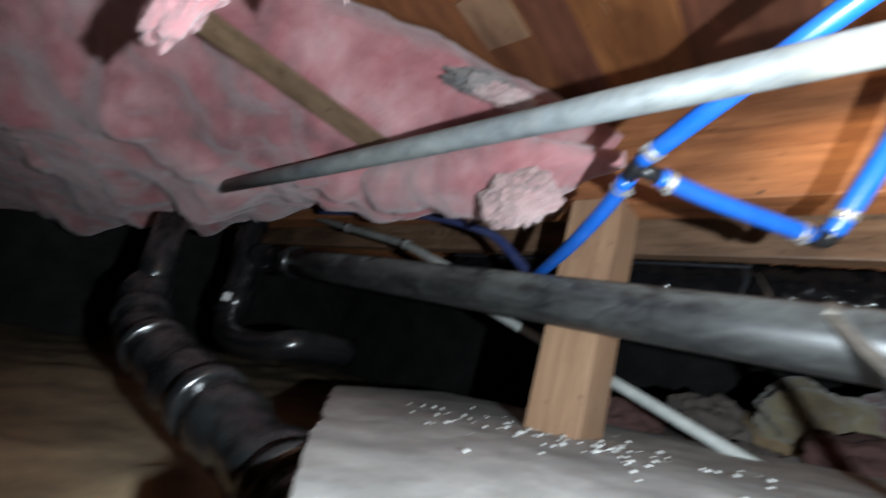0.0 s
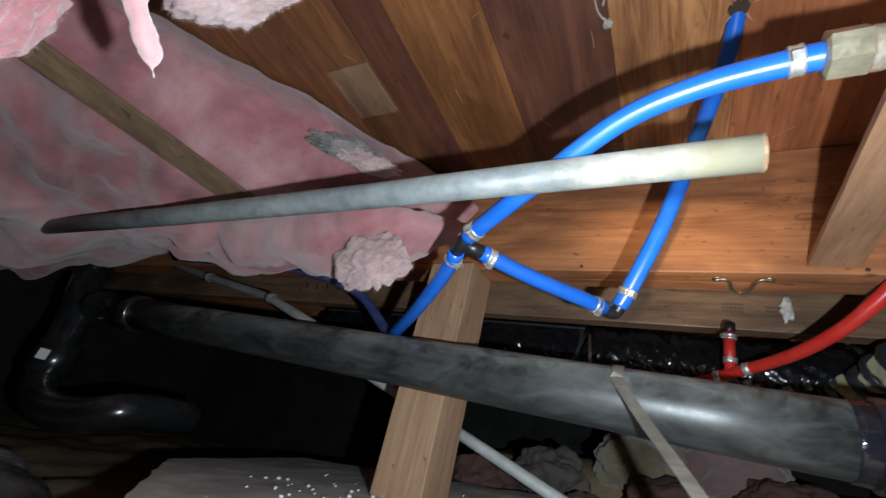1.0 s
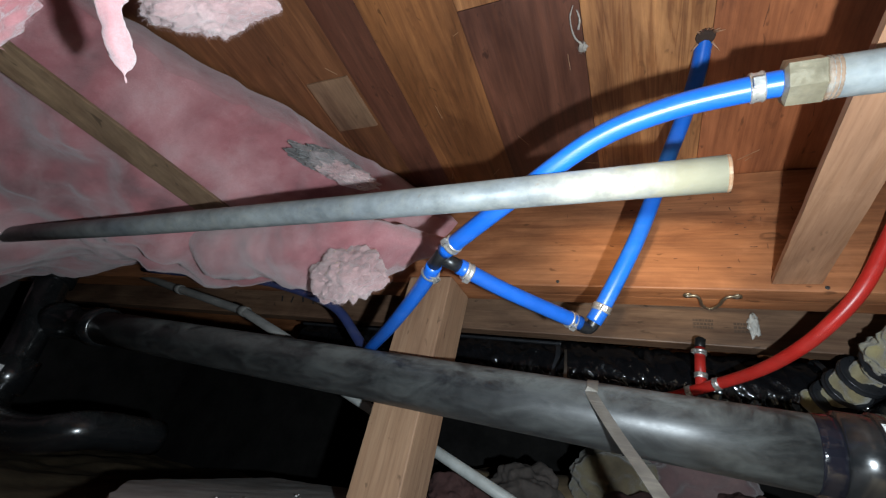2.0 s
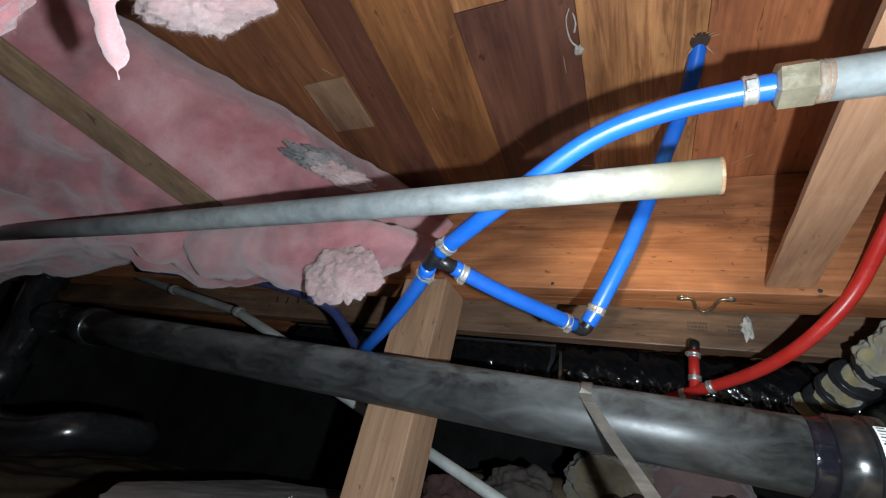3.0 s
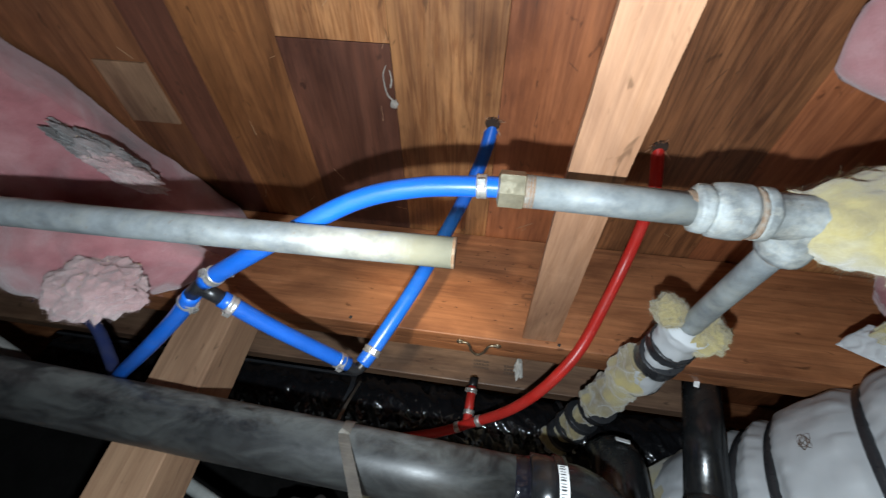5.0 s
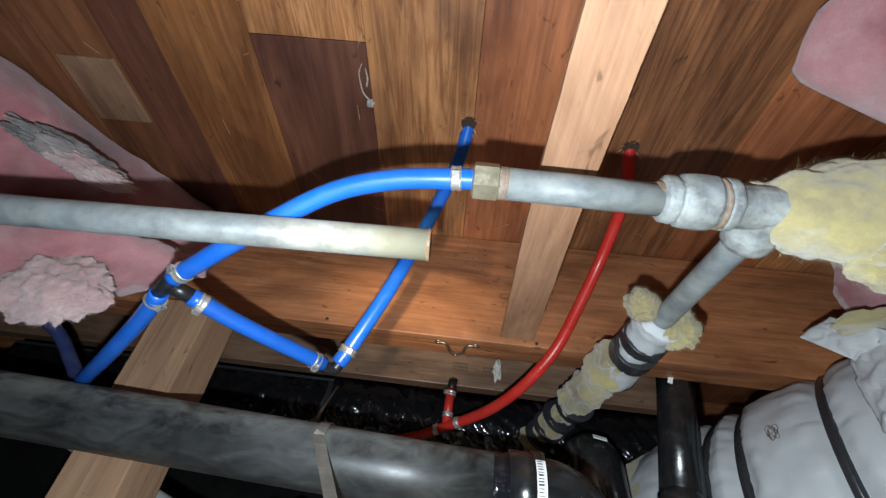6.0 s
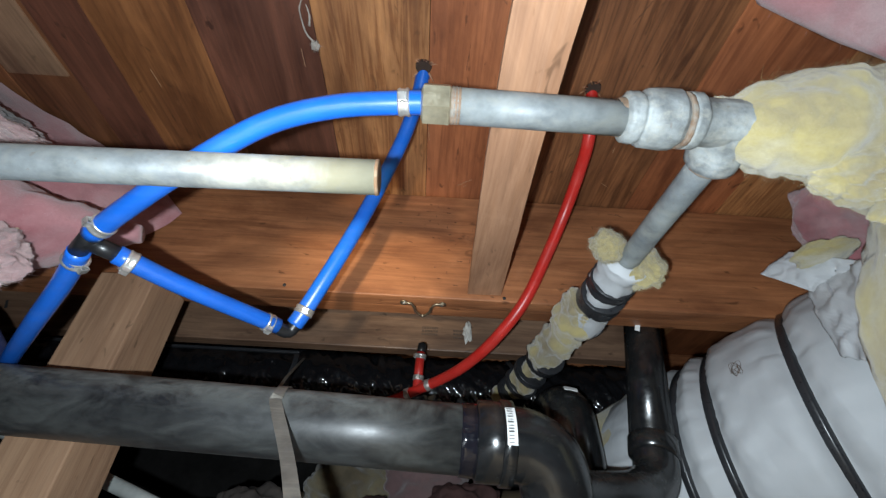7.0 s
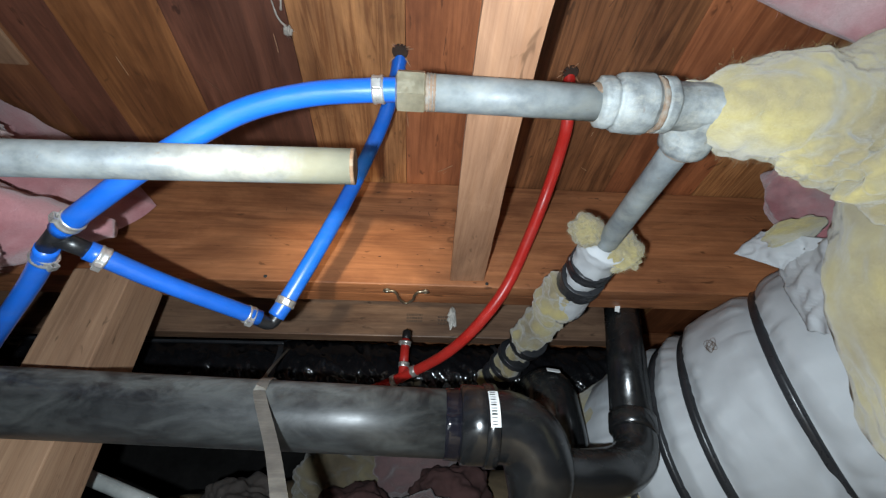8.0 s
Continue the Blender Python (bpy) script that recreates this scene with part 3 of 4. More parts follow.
tube("dim_tube", [(-0.325, 0.868, 0.656), (-0.352, 0.893, 0.664), (-0.40, 0.912, 0.700), (-0.48, 0.918, 0.762), (-0.571, 0.918, 0.796), (-0.70, 0.918, 0.824), (-0.85, 0.915, 0.840), (-1.3, 0.90, 0.86)], PR, PEX_DIM, blue, steps=8, label="dull dusty blue tube, darkened for dim light")
tube("tee_fitting", [TEE + Vector((0.016, -0.014, 0.006)), TEE, TEE + Vector((-0.02, 0.018, -0.008))], 0.0095, POLY_BLACK, blue, label="black plastic tee")
tube("tee_arm", [TEE, TEE + Vector((0.024, 0.026, -0.001))], 0.0095, POLY_BLACK, blue)
tube("elbow_fitting", smooth_path([ELB - Vector((0.02, 0.022, 0)), ELB, ELB + Vector((0.012, -0.006, 0.020))], 5), 0.0092, POLY_BLACK, blue, label="black plastic elbow")
clamp(blue, (0.267, 0.4605, 0.7955), (1, -0.08, 0.02), PR)
clamp(blue, (-0.047, 0.582, 0.720), (0.8, -0.5, 0.25), PR)
clamp(blue, (-0.094, 0.626, 0.703), (-0.8, 0.6, -0.35), PR)
clamp(blue, (-0.042, 0.634, 0.7095), (0.65, 0.75, -0.03), PR)
clamp(blue, (0.079, 0.767, 0.7045), (0.65, 0.75, 0), PR)
clamp(blue, (0.1195, 0.781, 0.732), (0.35, -0.23, 0.9), PR * 1.1)

# ---- red pex ----
red = thing("red_water_pipe", "red plastic hot water pipe curving down from the subfloor", "pipe", at=(0, 0, 0))
tube("tube", [(0.560, 0.640, 1.13), (0.566, 0.70, 1.068), (0.566, 0.765, 1.045), (0.552, 0.84, 1.0), (0.519, 0.892, 0.925), (0.482, 0.93, 0.852), (0.440, 0.975, 0.803), (0.400, 1.03, 0.775), (0.355, 1.095, 0.760), (0.284, 1.18, 0.749), (0.215, 1.22, 0.730), (0.10, 1.27, 0.71)], PR, PEX_RED, red, steps=8)
tube("stub", [(0.283, 1.18, 0.755), (0.284, 1.18, 0.80), (0.286, 1.18, 0.836)], PR * 0.95, PEX_RED, red)
lathe("cap", (0.286, 1.18, 0.836), (0.1, -0.1, 1), [(0, 0.009), (0.004, 0.0105), (0.02, 0.0105), (0.024, 0.006)], POLY_BLACK, red)
clamp(red, (0.286, 1.18, 0.826), (0.1, -0.1, 1), PR)
clamp(red, (0.284, 1.18, 0.775), (0.05, -0.05, 1), PR)
clamp(red, (0.308, 1.151, 0.752), (1, -0.6, 0.2), PR)
clamp(red, (0.262, 1.194, 0.743), (1, -0.5, 0.3), PR)

# ---- drain ----
def drain_at(x):
    return Vector((x, 0.826 - 0.004 * (x - 0.2), 0.584 - 0.036 * (x - 0.2)))


drain = thing("drain_pipe", "black plastic drain pipe with dusty streaks and a wide elbow", "pipe", at=(0, 0, 0))
tube("pipe", [drain_at(x) for x in (-1.25, -0.9, -0.5, -0.1, 0.2, 0.38)], 0.0445, ABS_DUSTY, drain, sides=40)
HUB = drain_at(0.372)
lathe("hub", HUB, drain_at(1) - drain_at(0), [(0, 0.0445), (0.002, 0.0515), (0.048, 0.0515), (0.052, 0.0460)], ABS, drain, sides=40)
lathe("hub_rim", HUB + Vector((0.032, 0, -0.001)), drain_at(1) - drain_at(0), [(0, 0.0515), (0.001, 0.0545), (0.016, 0.0545), (0.018, 0.051)], ABS, drain, sides=40)
tube("elbow", [HUB + Vector((0.045, 0, -0.002)), HUB + Vector((0.070, 0.002, -0.004)), HUB + Vector((0.096, 0.006, -0.018)), HUB + Vector((0.109, 0.018, -0.048)), HUB + Vector((0.108, 0.034, -0.085)), HUB + Vector((0.104, 0.052, -0.13)), HUB + Vector((0.10, 0.07, -0.36))], lambda t: 0.0475 - 0.009 * ease(0.52, 0.72, t), ABS, drain, steps=8, sides=36)
lathe("elbow_rim", HUB + Vector((0.107, 0.040, -0.098)), (-0.06, 0.25, -1), [(0, 0.038), (0.002, 0.0435), (0.045, 0.0435), (0.047, 0.038)], ABS, drain, sides=36)


def sticker(parent, x0, x1, radius, a0, a1, centre, bars):
    """A curved label on a pipe that runs along x, with plain bars."""
    bm = bmesh.new()
    n = 8
    rows = [[bm.verts.new((x, centre.y - radius * math.cos(radians(a0 + (a1 - a0) * k / n)), centre.z + radius * math.sin(radians(a0 + (a1 - a0) * k / n)))) for k in range(n + 1)] for x in (x0, x1)]
    for k in range(n):
        bm.faces.new((rows[0][k], rows[1][k], rows[1][k + 1], rows[0][k + 1]))
    lab = part("label", bm, LABEL, parent, "white printed label")
    for k in range(bars):
        a = a0 + (a1 - a0) * (k + 0.7) / (bars + 0.6)
        w = (a1 - a0) / bars * random.choice((0.25, 0.4, 0.55))
        bm = bmesh.new()
        pts = [(x, centre.y - (radius + 0.0004) * math.cos(radians(b)), centre.z + (radius + 0.0004) * math.sin(radians(b))) for x, b in ((x0 + 0.002, a), (x1 - 0.004, a), (x1 - 0.004, a + w), (x0 + 0.002, a + w))]
        bm.faces.new([bm.verts.new(p) for p in pts])
        part("bar", bm, INK, lab)


sticker(drain, 0.407, 0.420, 0.0552, -14, 38, drain_at(0.41), 12)

# far fittings of the drain
lathe("sanitary_tee", drain_at(-1.16), (-1, 0, 0.03), [(0, 0.0445), (0.002, 0.053), (0.05, 0.053), (0.055, 0.046), (0.22, 0.046), (0.222, 0.053), (0.27, 0.053), (0.27, 0.04)], ABS, drain, sides=32)
riser = thing("vent_riser", "black plastic riser pipe with a branch behind the insulation", "pipe", at=(0, 0, 0))
tube("riser_pipe", [(-1.40, 0.80, 0.44), (-1.44, 0.80, 0.58), (-1.52, 0.80, 0.73), (-1.60, 0.80, 0.95)], 0.045, ABS, riser, steps=6, sides=28)
lathe("riser_collar", (-1.525, 0.80, 0.745), (-0.3, 0, 1), [(0, 0.045), (0.002, 0.054), (0.05, 0.054), (0.052, 0.045)], ABS, riser, sides=28)
lathe("riser_foot", (-1.395, 0.80, 0.42), (-0.12, 0, 1), [(0, 0.05), (0.002, 0.055), (0.09, 0.055), (0.092, 0.045)], ABS, riser, sides=28)
tube("trap_bend", [(-1.40, 0.80, 0.46), (-1.385, 0.795, 0.405), (-1.31, 0.78, 0.365), (-1.18, 0.765, 0.352), (-1.05, 0.775, 0.362), (-0.985, 0.80, 0.385), (-0.975, 0.86, 0.40), (-0.985, 1.00, 0.41)], 0.042, ABS, riser, steps=7, sides=28)
boxed("riser_label", (-0.014, -0.001, -0.014), (0.014, 0.001, 0.014), LABEL, riser, bevel=0.0005, m=pose(-1.363, 0.752, 0.47, 0, 0, 35))

# ---- thin vent pipe and trap ----
vent = thing("vent_pipe", "slim black plastic vent pipe bending into the drain", "pipe", at=(0, 0, 0))
tube("pipe", [(0.795, 1.079, 0.98), (0.696, 0.985, 0.615)], 0.0365, ABS, vent, sides=28)
tube("bend", [(0.697, 0.986, 0.62), (0.692, 0.982, 0.578), (0.668, 0.965, 0.548), (0.618, 0.930, 0.530), (0.550, 0.900, 0.523), (0.50, 0.870, 0.523)], 0.0365, ABS, vent, steps=6, sides=28)
lathe("collar", (0.6925, 0.981, 0.596), (0.25, 0.25, 0.93), [(0, 0.036), (0.002, 0.0405), (0.030, 0.0405), (0.032, 0.036)], ABS, vent, sides=28)
boxed("print", (-0.005, -0.0006, -0.012), (0.005, 0.0006, 0.012), LABEL, vent, bevel=0.0003, m=pose(0.7335, 1.0045, 0.852, 15, 14, 0))
trap = thing("drain_bend", "black plastic return bend with a small white sticker", "pipe", at=(0, 0, 0))
tube("bend", [(0.598, 1.10, 0.35), (0.596, 1.10, 0.58), (0.594, 1.105, 0.655), (0.599, 1.135, 0.700), (0.597, 1.19, 0.712), (0.595, 1.30, 0.712)], 0.056, ABS, trap, steps=7, sides=32)
boxed("sticker", (-0.014, -0.001, -0.006), (0.014, 0.001, 0.006), LABEL, trap, bevel=0.0004, m=pose(0.600, 1.081, 0.737, -45, 8, 0))

# ---- hanger strap round the drain ----
def ribbon(name, pts, wide, material, parent=None, thick=0.0012, across=(1, 0, 0), label=""):
    """A flat strap: pts with a fixed direction across."""
    bm = bmesh.new()
    pts = [Vector(p) for p in pts]
    rows = []
    for i, p in enumerate(pts):
        t = (pts[min(i + 1, len(pts) - 1)] - pts[max(i - 1, 0)]).normalized()
        a = Vector(across)
        a = (a - t * a.dot(t)).normalized()
        nrm = a.cross(t)
        rows.append([bm.verts.new(p + a * sx * wide / 2 + nrm * sz * thick / 2) for sx, sz in ((-1, -1), (1, -1), (1, 1), (-1, 1))])
    for a, b in zip(rows, rows[1:]):
        for k in range(4):
            bm.faces.new((a[k], a[(k + 1) % 4], b[(k + 1) % 4], b[k]))
    bm.faces.new(rows[0])
    bm.faces.new(rows[-1])
    bmesh.ops.recalc_face_normals(bm, faces=bm.faces)
    return part(name, bm, material, parent, label, smooth=False)


c = drain_at(0.100)
pts = [(c.x + 0.008 + 0.00005 * (a - 90), c.y + 0.0462 * math.cos(radians(a)), c.z + 0.0462 * math.sin(radians(a))) for a in range(-30, 170, 12)]
pts += [(0.150, 0.735, 0.543), (0.178, 0.686, 0.502), (0.242, 0.562, 0.402), (0.30, 0.455, 0.305), (0.355, 0.355, 0.19)]
tagged(ribbon("hanger_strap", smooth_path(pts, 3), 0.0150, STRAP_M), "dull perforated metal hanger strap round the drain pipe", "strap")

# ---- wire bracket, sealant, lint ----
br = [(0.246, 0.957, JOIST_Z - 0.003), (0.262, 0.953, JOIST_Z - 0.004), (0.270, 0.965, JOIST_Z - 0.006), (0.274, 0.985, JOIST_Z - 0.006), (0.287, 1.000, JOIST_Z - 0.006), (0.300, 0.985, JOIST_Z - 0.006), (0.304, 0.965, JOIST_Z - 0.006), (0.312, 0.953, JOIST_Z - 0.004), (0.329, 0.955, JOIST_Z - 0.003)]
CLIP = plain("clip_metal", (0.32, 0.27, 0.20), 0.4, metal=0.9)
clip = thing("pipe_clip", "bent metal pipe clip screwed under the joist", "clip")
tube("band", br, 0.0027, CLIP, clip, steps=6, sides=8)
for x in (0.250, 0.325):
    lathe("tab", (x, 0.956, JOIST_Z - 0.0035), (0, 0, 1), [(0, 0.004), (0.0004, 0.0078), (0.003, 0.0078), (0.0035, 0.004)], CLIP, clip, sides=18)
    lathe("screw", (x, 0.956, JOIST_Z - 0.0055), (0, 0, 1), [(0, 0.0016), (0.0006, 0.0032), (0.0025, 0.0032)], STEEL, clip, sides=12)
for x, z in ((0.444, 0.858), (0.62, 0.862), (0.02, 0.860)):
    tagged(lathe("nail", (x, FACE + 0.002, z), (0, -1, 0), [(0, 0.0015), (0.0015, 0.0034), (0.003, 0.0034), (0.0036, 0.002)], INK, None, sides=10), "dark nail head in the joist face", "nail", "nails in the joist")
tagged(lump("sealant_blob", (0.402, 1.246, 0.925), (0.012, 0.007, 0.026), CAULK, rough=0.5, seed=3.0), "drip of white sealant on the girder", "sealant")
lint = thing("lint_scrap", "torn scrap of pale dirty lint stuck to the subfloor", "lint", at=(0, 0, 0))
for pts in ([(0.086, 0.522), (0.080, 0.536), (0.079, 0.556), (0.083, 0.574), (0.091, 0.588)], [(0.090, 0.530), (0.093, 0.545), (0.089, 0.562)]):
    tube("strand", [(x, y, CEIL - 0.004 - 0.003 * (k % 2)) for k, (x, y) in enumerate(pts)], lambda t: 0.0008 + 0.0012 * t, COBWEB, lint, steps=6, sides=7, wobble=0.0008, freq=200.0)
lump("wad", (0.093, 0.594, CEIL - 0.005), (0.006, 0.008, 0.004), COBWEB, lint, rough=0.6, seed=2.0, detail=3, fibres=60)


# ---- insulation ----
def batt_edge(y):
    return -0.360 - 0.72 * (0.73 - y) + 0.03 * noise.noise(Vector((y * 9, 0.3, 0.7)))


def make_batt():
    bm = bmesh.new()
    nx, ny = 190, 130
    rows = []
    for j in range(ny + 1):
        y = -0.26 + (0.925 + 0.26) * j / ny
        row = []
        for i in range(nx + 1):
            d = 1.9 * (i / nx) ** 1.35
            x = batt_edge(max(0.05, y)) - d
            z = 0.995 - 0.075 * (1 - math.exp(-d / 0.05)) - 0.40 * d * (1 - 0.45 * ease(0.3, 1.4, d))
            low = 0.742 - 0.15 * (1 - ease(-1.15, -0.98, x)) * (1 - ease(0.45, 0.62, y)) - 0.04 * ease(0.55, 0.65, y) * ease(-1.0, -0.8, x) + 0.20 * ease(0.70, 0.92, y)
            z = low + 0.5 * (z - low + math.sqrt((z - low) ** 2 + 0.0012))
            p = Vector((x, y, 0))
            puff = noise.noise(p * 6.0 + Vector((3, 1, 0)))
            z += 0.055 * noise.fractal(p * 3.4, 1.0, 2.0, 2) - 0.085 * max(0.0, puff) ** 1.2 - 0.03 * max(0.0, noise.noise(p * 13 + Vector((0, 7, 0)))) + 0.008 * noise.noise(p * 22) + 0.0025 * noise.fractal(p * 45, 1.0, 2.0, 3)
            row.append(bm.verts.new((x + 0.01 * noise.noise(p * 25), y, min(z, CEIL - 0.012))))
        rows.append(row)
    for j in range(ny):
        for i in range(nx):
            bm.faces.new((rows[j][i], rows[j][i + 1], rows[j + 1][i + 1], rows[j + 1][i]))
    edge = [r[0] for r in rows]
    top = [bm.verts.new((v.co.x - 0.10, v.co.y, CEIL - 0.006)) for v in edge]
    for k in range(ny):
        bm.faces.new((edge[k], edge[k + 1], top[k + 1], top[k]))
    bmesh.ops.recalc_face_normals(bm, faces=bm.faces)
    return part("batt", bm, PINK)


batt = tagged(make_batt(), "sagging pink glass wool insulation batt under the floor", "insulation")
batt.name = "pink_insulation"


def make_flap():
    """The lower lip of the batt, which hangs in front of the joist."""
    bm = bmesh.new()
    pts = smooth_path([(-0.15, 0.76, 0.835), (-0.24, 0.745, 0.828), (-0.36, 0.73, 0.815), (-0.50, 0.72, 0.800), (-0.75, 0.72, 0.835), (-1.05, 0.73, 0.895), (-1.5, 0.74, 0.93)], 14)
    sweep(bm, pts, lambda t: 0.010 + 0.066 * ease(0, 0.30, t), sides=40, wobble=0.03, freq=8.0, squash=0.9)
    return part("lip", bm, PINK, batt)


fuzz(make_flap(), 9000, 0.010, PINK, seed=3)
fuzz(batt, 22000, 0.010, PINK, seed=4, keep=lambda c: c.x > -1.3)
tagged(lump("pale_insulation_tuft", (-0.292, 0.690, 0.735), (0.070, 0.032, 0.052), PINK_PALE, rough=0.22, seed=5.0, detail=6, fibres=4500, pits=0.12), "pale fluffy tuft of torn glass wool", "insulation", "loose wool tufts")
tagged(lump("dusty_wool_clump", (-0.405, 0.64, 0.965), (0.040, 0.070, 0.020), GREY_WOOL, rough=0.45, seed=7.0, detail=6, fibres=1500, pits=0.22, rot=pose(0, 0, 0, 10, 20, -30)), "grey dusty clump on the edge of the insulation", "insulation", "loose wool tufts")
tagged(lump("dusty_wool_clump", (-0.365, 0.665, 0.948), (0.034, 0.060, 0.018), PINK_PALE, rough=0.3, seed=17.0, detail=6, fibres=1500, pits=0.2, rot=pose(0, 0, 0, 10, 20, -30)), "pale dusty clump on the edge of the insulation", "insulation", "loose wool tufts")
tagged(tube("hanging_wool_strip", [(-0.15, 0.185, 0.74), (-0.158, 0.205, 0.685), (-0.165, 0.229, 0.664), (-0.170, 0.248, 0.648)], lambda t: 0.0078 * (1 - 0.88 * ease(0.72, 1.0, t)), PINK, None, steps=10, sides=22, wobble=0.0035, freq=70.0), "thin hanging strip of pale pink wool", "insulation", "loose wool tufts")
tagged(lump("hanging_wool_tuft", (-0.215, 0.262, 0.815), (0.062, 0.035, 0.035), PINK_PALE, rough=0.25, seed=9.0, detail=6, fibres=4000, pits=0.12, rot=pose(0, 0, 0, 0, -15, 15)), "fluffy tuft of pale pink wool hanging loose", "insulation", "loose wool tufts")


def sawdust(ob, count, label, seed):
    """Pale wood flecks that lie on a clump of wool."""
    rng = random.Random(seed)
    bm = bmesh.new()
    polys = [p for p in ob.data.polygons if p.normal.y < 0.2 or p.normal.z < 0.2]
    for _ in range(count):
        p = rng.choice(polys)
        a, b = [Vector((rng.gauss(0, 1), rng.gauss(0, 1), rng.gauss(0, 1))).normalized() * rng.uniform(0.0006, 0.0022) for _ in range(2)]
        c = p.center + p.normal * 0.002
        v = [bm.verts.new(c + q) for q in (a, b * 0.6, -a, -b * 0.6, p.normal * 0.0007)]
        for k in range(4):
            bm.faces.new((v[k], v[(k + 1) % 4], v[4]))
    tagged(part("sawdust", bm, SHAVING, smooth=False), label, "sawdust", kind="stuff")


SHAVING = plain("pale_shaving", (0.55, 0.42, 0.27), 0.8)
for k, ob in enumerate([o for o in scene.objects if o.name.startswith(("pale_insulation_tuft", "dusty_wool_clump"))]):
    sawdust(ob, 70, "pale flecks of sawdust caught in the wool", k)
bm = bmesh.new()
box(bm, (-0.028, -0.62, -0.004), (0.028, 0.40, 0.004), 0.0015)
bmesh.ops.transform(bm, matrix=pose(-0.645, 0.52, 0.846, -5, -22, -13), verts=bm.verts)
tagged(part("wood_lath", bm, WOOD_LATH, smooth=False), "weathered brown wooden lath holding up the insulation", "lath")

# insulation on the other side
def make_batt_east():
    bm = bmesh.new()
    nx, ny = 90, 90
    rows = []
    for j in range(ny + 1):
        y = -0.26 + 1.18 * j / ny
        row = []
        for i in range(nx + 1):
            d = 1.6 * (i / nx) ** 1.3
            x = 0.705 + 0.05 * noise.noise(Vector((y * 6, 2, 0))) + 0.40 * ease(0.45, 0.56, y) + d
            p = Vector((x, y, 4))
            z = 1.06 - 0.10 * (1 - math.exp(-d / 0.05)) - 0.10 * d + 0.045 * noise.fractal(p * 6, 1.0, 2.0, 5) - 0.03 * max(0.0, noise.noise(p * 9))
            z -= 0.12 * ease(0.45, 0.66, y) * ease(0.0, 0.08, d)
            row.append(bm.verts.new((x, y, min(z, CEIL - 0.012))))
        rows.append(row)
    for j in range(ny):
        for i in range(nx):
            bm.faces.new((rows[j][i], rows[j + 1][i], rows[j + 1][i + 1], rows[j][i + 1]))
    edge = [r[0] for r in rows]
    top = [bm.verts.new((v.co.x + 0.06, v.co.y, CEIL - 0.006)) for v in edge]
    for k in range(ny):
        bm.faces.new((edge[k], top[k], top[k + 1], edge[k + 1]))
    bmesh.ops.recalc_face_normals(bm, faces=bm.faces)
    return tagged(part("pink_insulation", bm, PINK), "pink glass wool batt between the joists beside the duct", "insulation")


fuzz(make_batt_east(), 6000, 0.010, PINK, seed=6, keep=lambda c: c.x < 1.4)
wrap = thing("pipe_wrap", "torn yellow glass wool wrapped round the galvanised pipe", "insulation", at=(0, 0, 0))
wrapped = tube("wool", [(0.560, RUN_Y, RUN_Z + 0.005), (0.64, RUN_Y + 0.002, RUN_Z + 0.006), (0.69, RUN_Y + 0.004, RUN_Z + 0.006), (0.75, RUN_Y + 0.008, RUN_Z + 0.010), (0.82, RUN_Y + 0.01, RUN_Z + 0.015), (0.90, RUN_Y, RUN_Z + 0.015), (1.2, RUN_Y, RUN_Z + 0.01)], lambda t: 0.0195 + 0.033 * ease(0.0, 0.15, t) + 0.045 * ease(0.22, 0.75, t), YELLOW, wrap, steps=26, sides=110, wobble=0.013, freq=16.0)
fuzz(wrapped, 40000, 0.0055, YELLOW, wide=0.00006, seed=8, keep=lambda c: c.x < 0.95)
lump("torn_edge", (0.685, 0.470, 0.752), (0.045, 0.03, 0.030), YELLOW, wrap, rough=0.35, seed=11.0, detail=5, fibres=900)
lump("torn_edge", (0.755, 0.47, 0.730), (0.055, 0.035, 0.045), YELLOW, wrap, rough=0.4, seed=12.0, detail=5, fibres=900)
lump("paper_shred", (0.785, 0.44, 0.86), (0.035, 0.012, 0.03), JACKET, wrap, rough=0.4, seed=13.0, detail=3)

lag = thing("branch_wrap", "yellow wool and white paper taped round the branch pipe", "insulation", at=(0, 0, 0))
def branch_at(y):
    return Vector((float(np.interp(y, (0.7, 0.98, 1.13, 1.22, 1.28), (0.582, 0.579, 0.545, 0.507, 0.48))), y, float(np.interp(y, (0.7, 0.98, 1.13, 1.22, 1.28), (0.806, 0.802, 0.800, 0.767, 0.745)))))


lump("wool", (0.553, 0.70, 0.822), (0.024, 0.022, 0.024), YELLOW, lag, rough=0.22, seed=21.0, detail=5, fibres=1500, pits=0.12)
lump("wool", (0.607, 0.72, 0.802), (0.034, 0.022, 0.030), YELLOW, lag, rough=0.28, seed=22.0, detail=5, fibres=1800, pits=0.14)
tube("paper", [branch_at(y) for y in (0.71, 0.73, 0.76, 0.80, 0.84, 0.88, 0.92)], lambda t: 0.031 + 0.002 * math.sin(9 * t), JACKET, lag, sides=40, steps=5, wobble=0.005, freq=40.0)
tube("wool", [branch_at(y) + Vector((-0.016, 0, 0.004)) for y in (0.835, 0.86, 0.90, 0.96, 1.02, 1.08)], lambda t: 0.028 + 0.008 * math.sin(3.1 * t), YELLOW, lag, steps=10, sides=44, wobble=0.012, freq=38.0)
tube("wool", [branch_at(y) for y in (1.09, 1.13, 1.17, 1.21, 1.25)], lambda t: 0.028 + 0.004 * math.sin(14 * t), YELLOW, lag, steps=8, sides=40, wobble=0.012, freq=40.0)
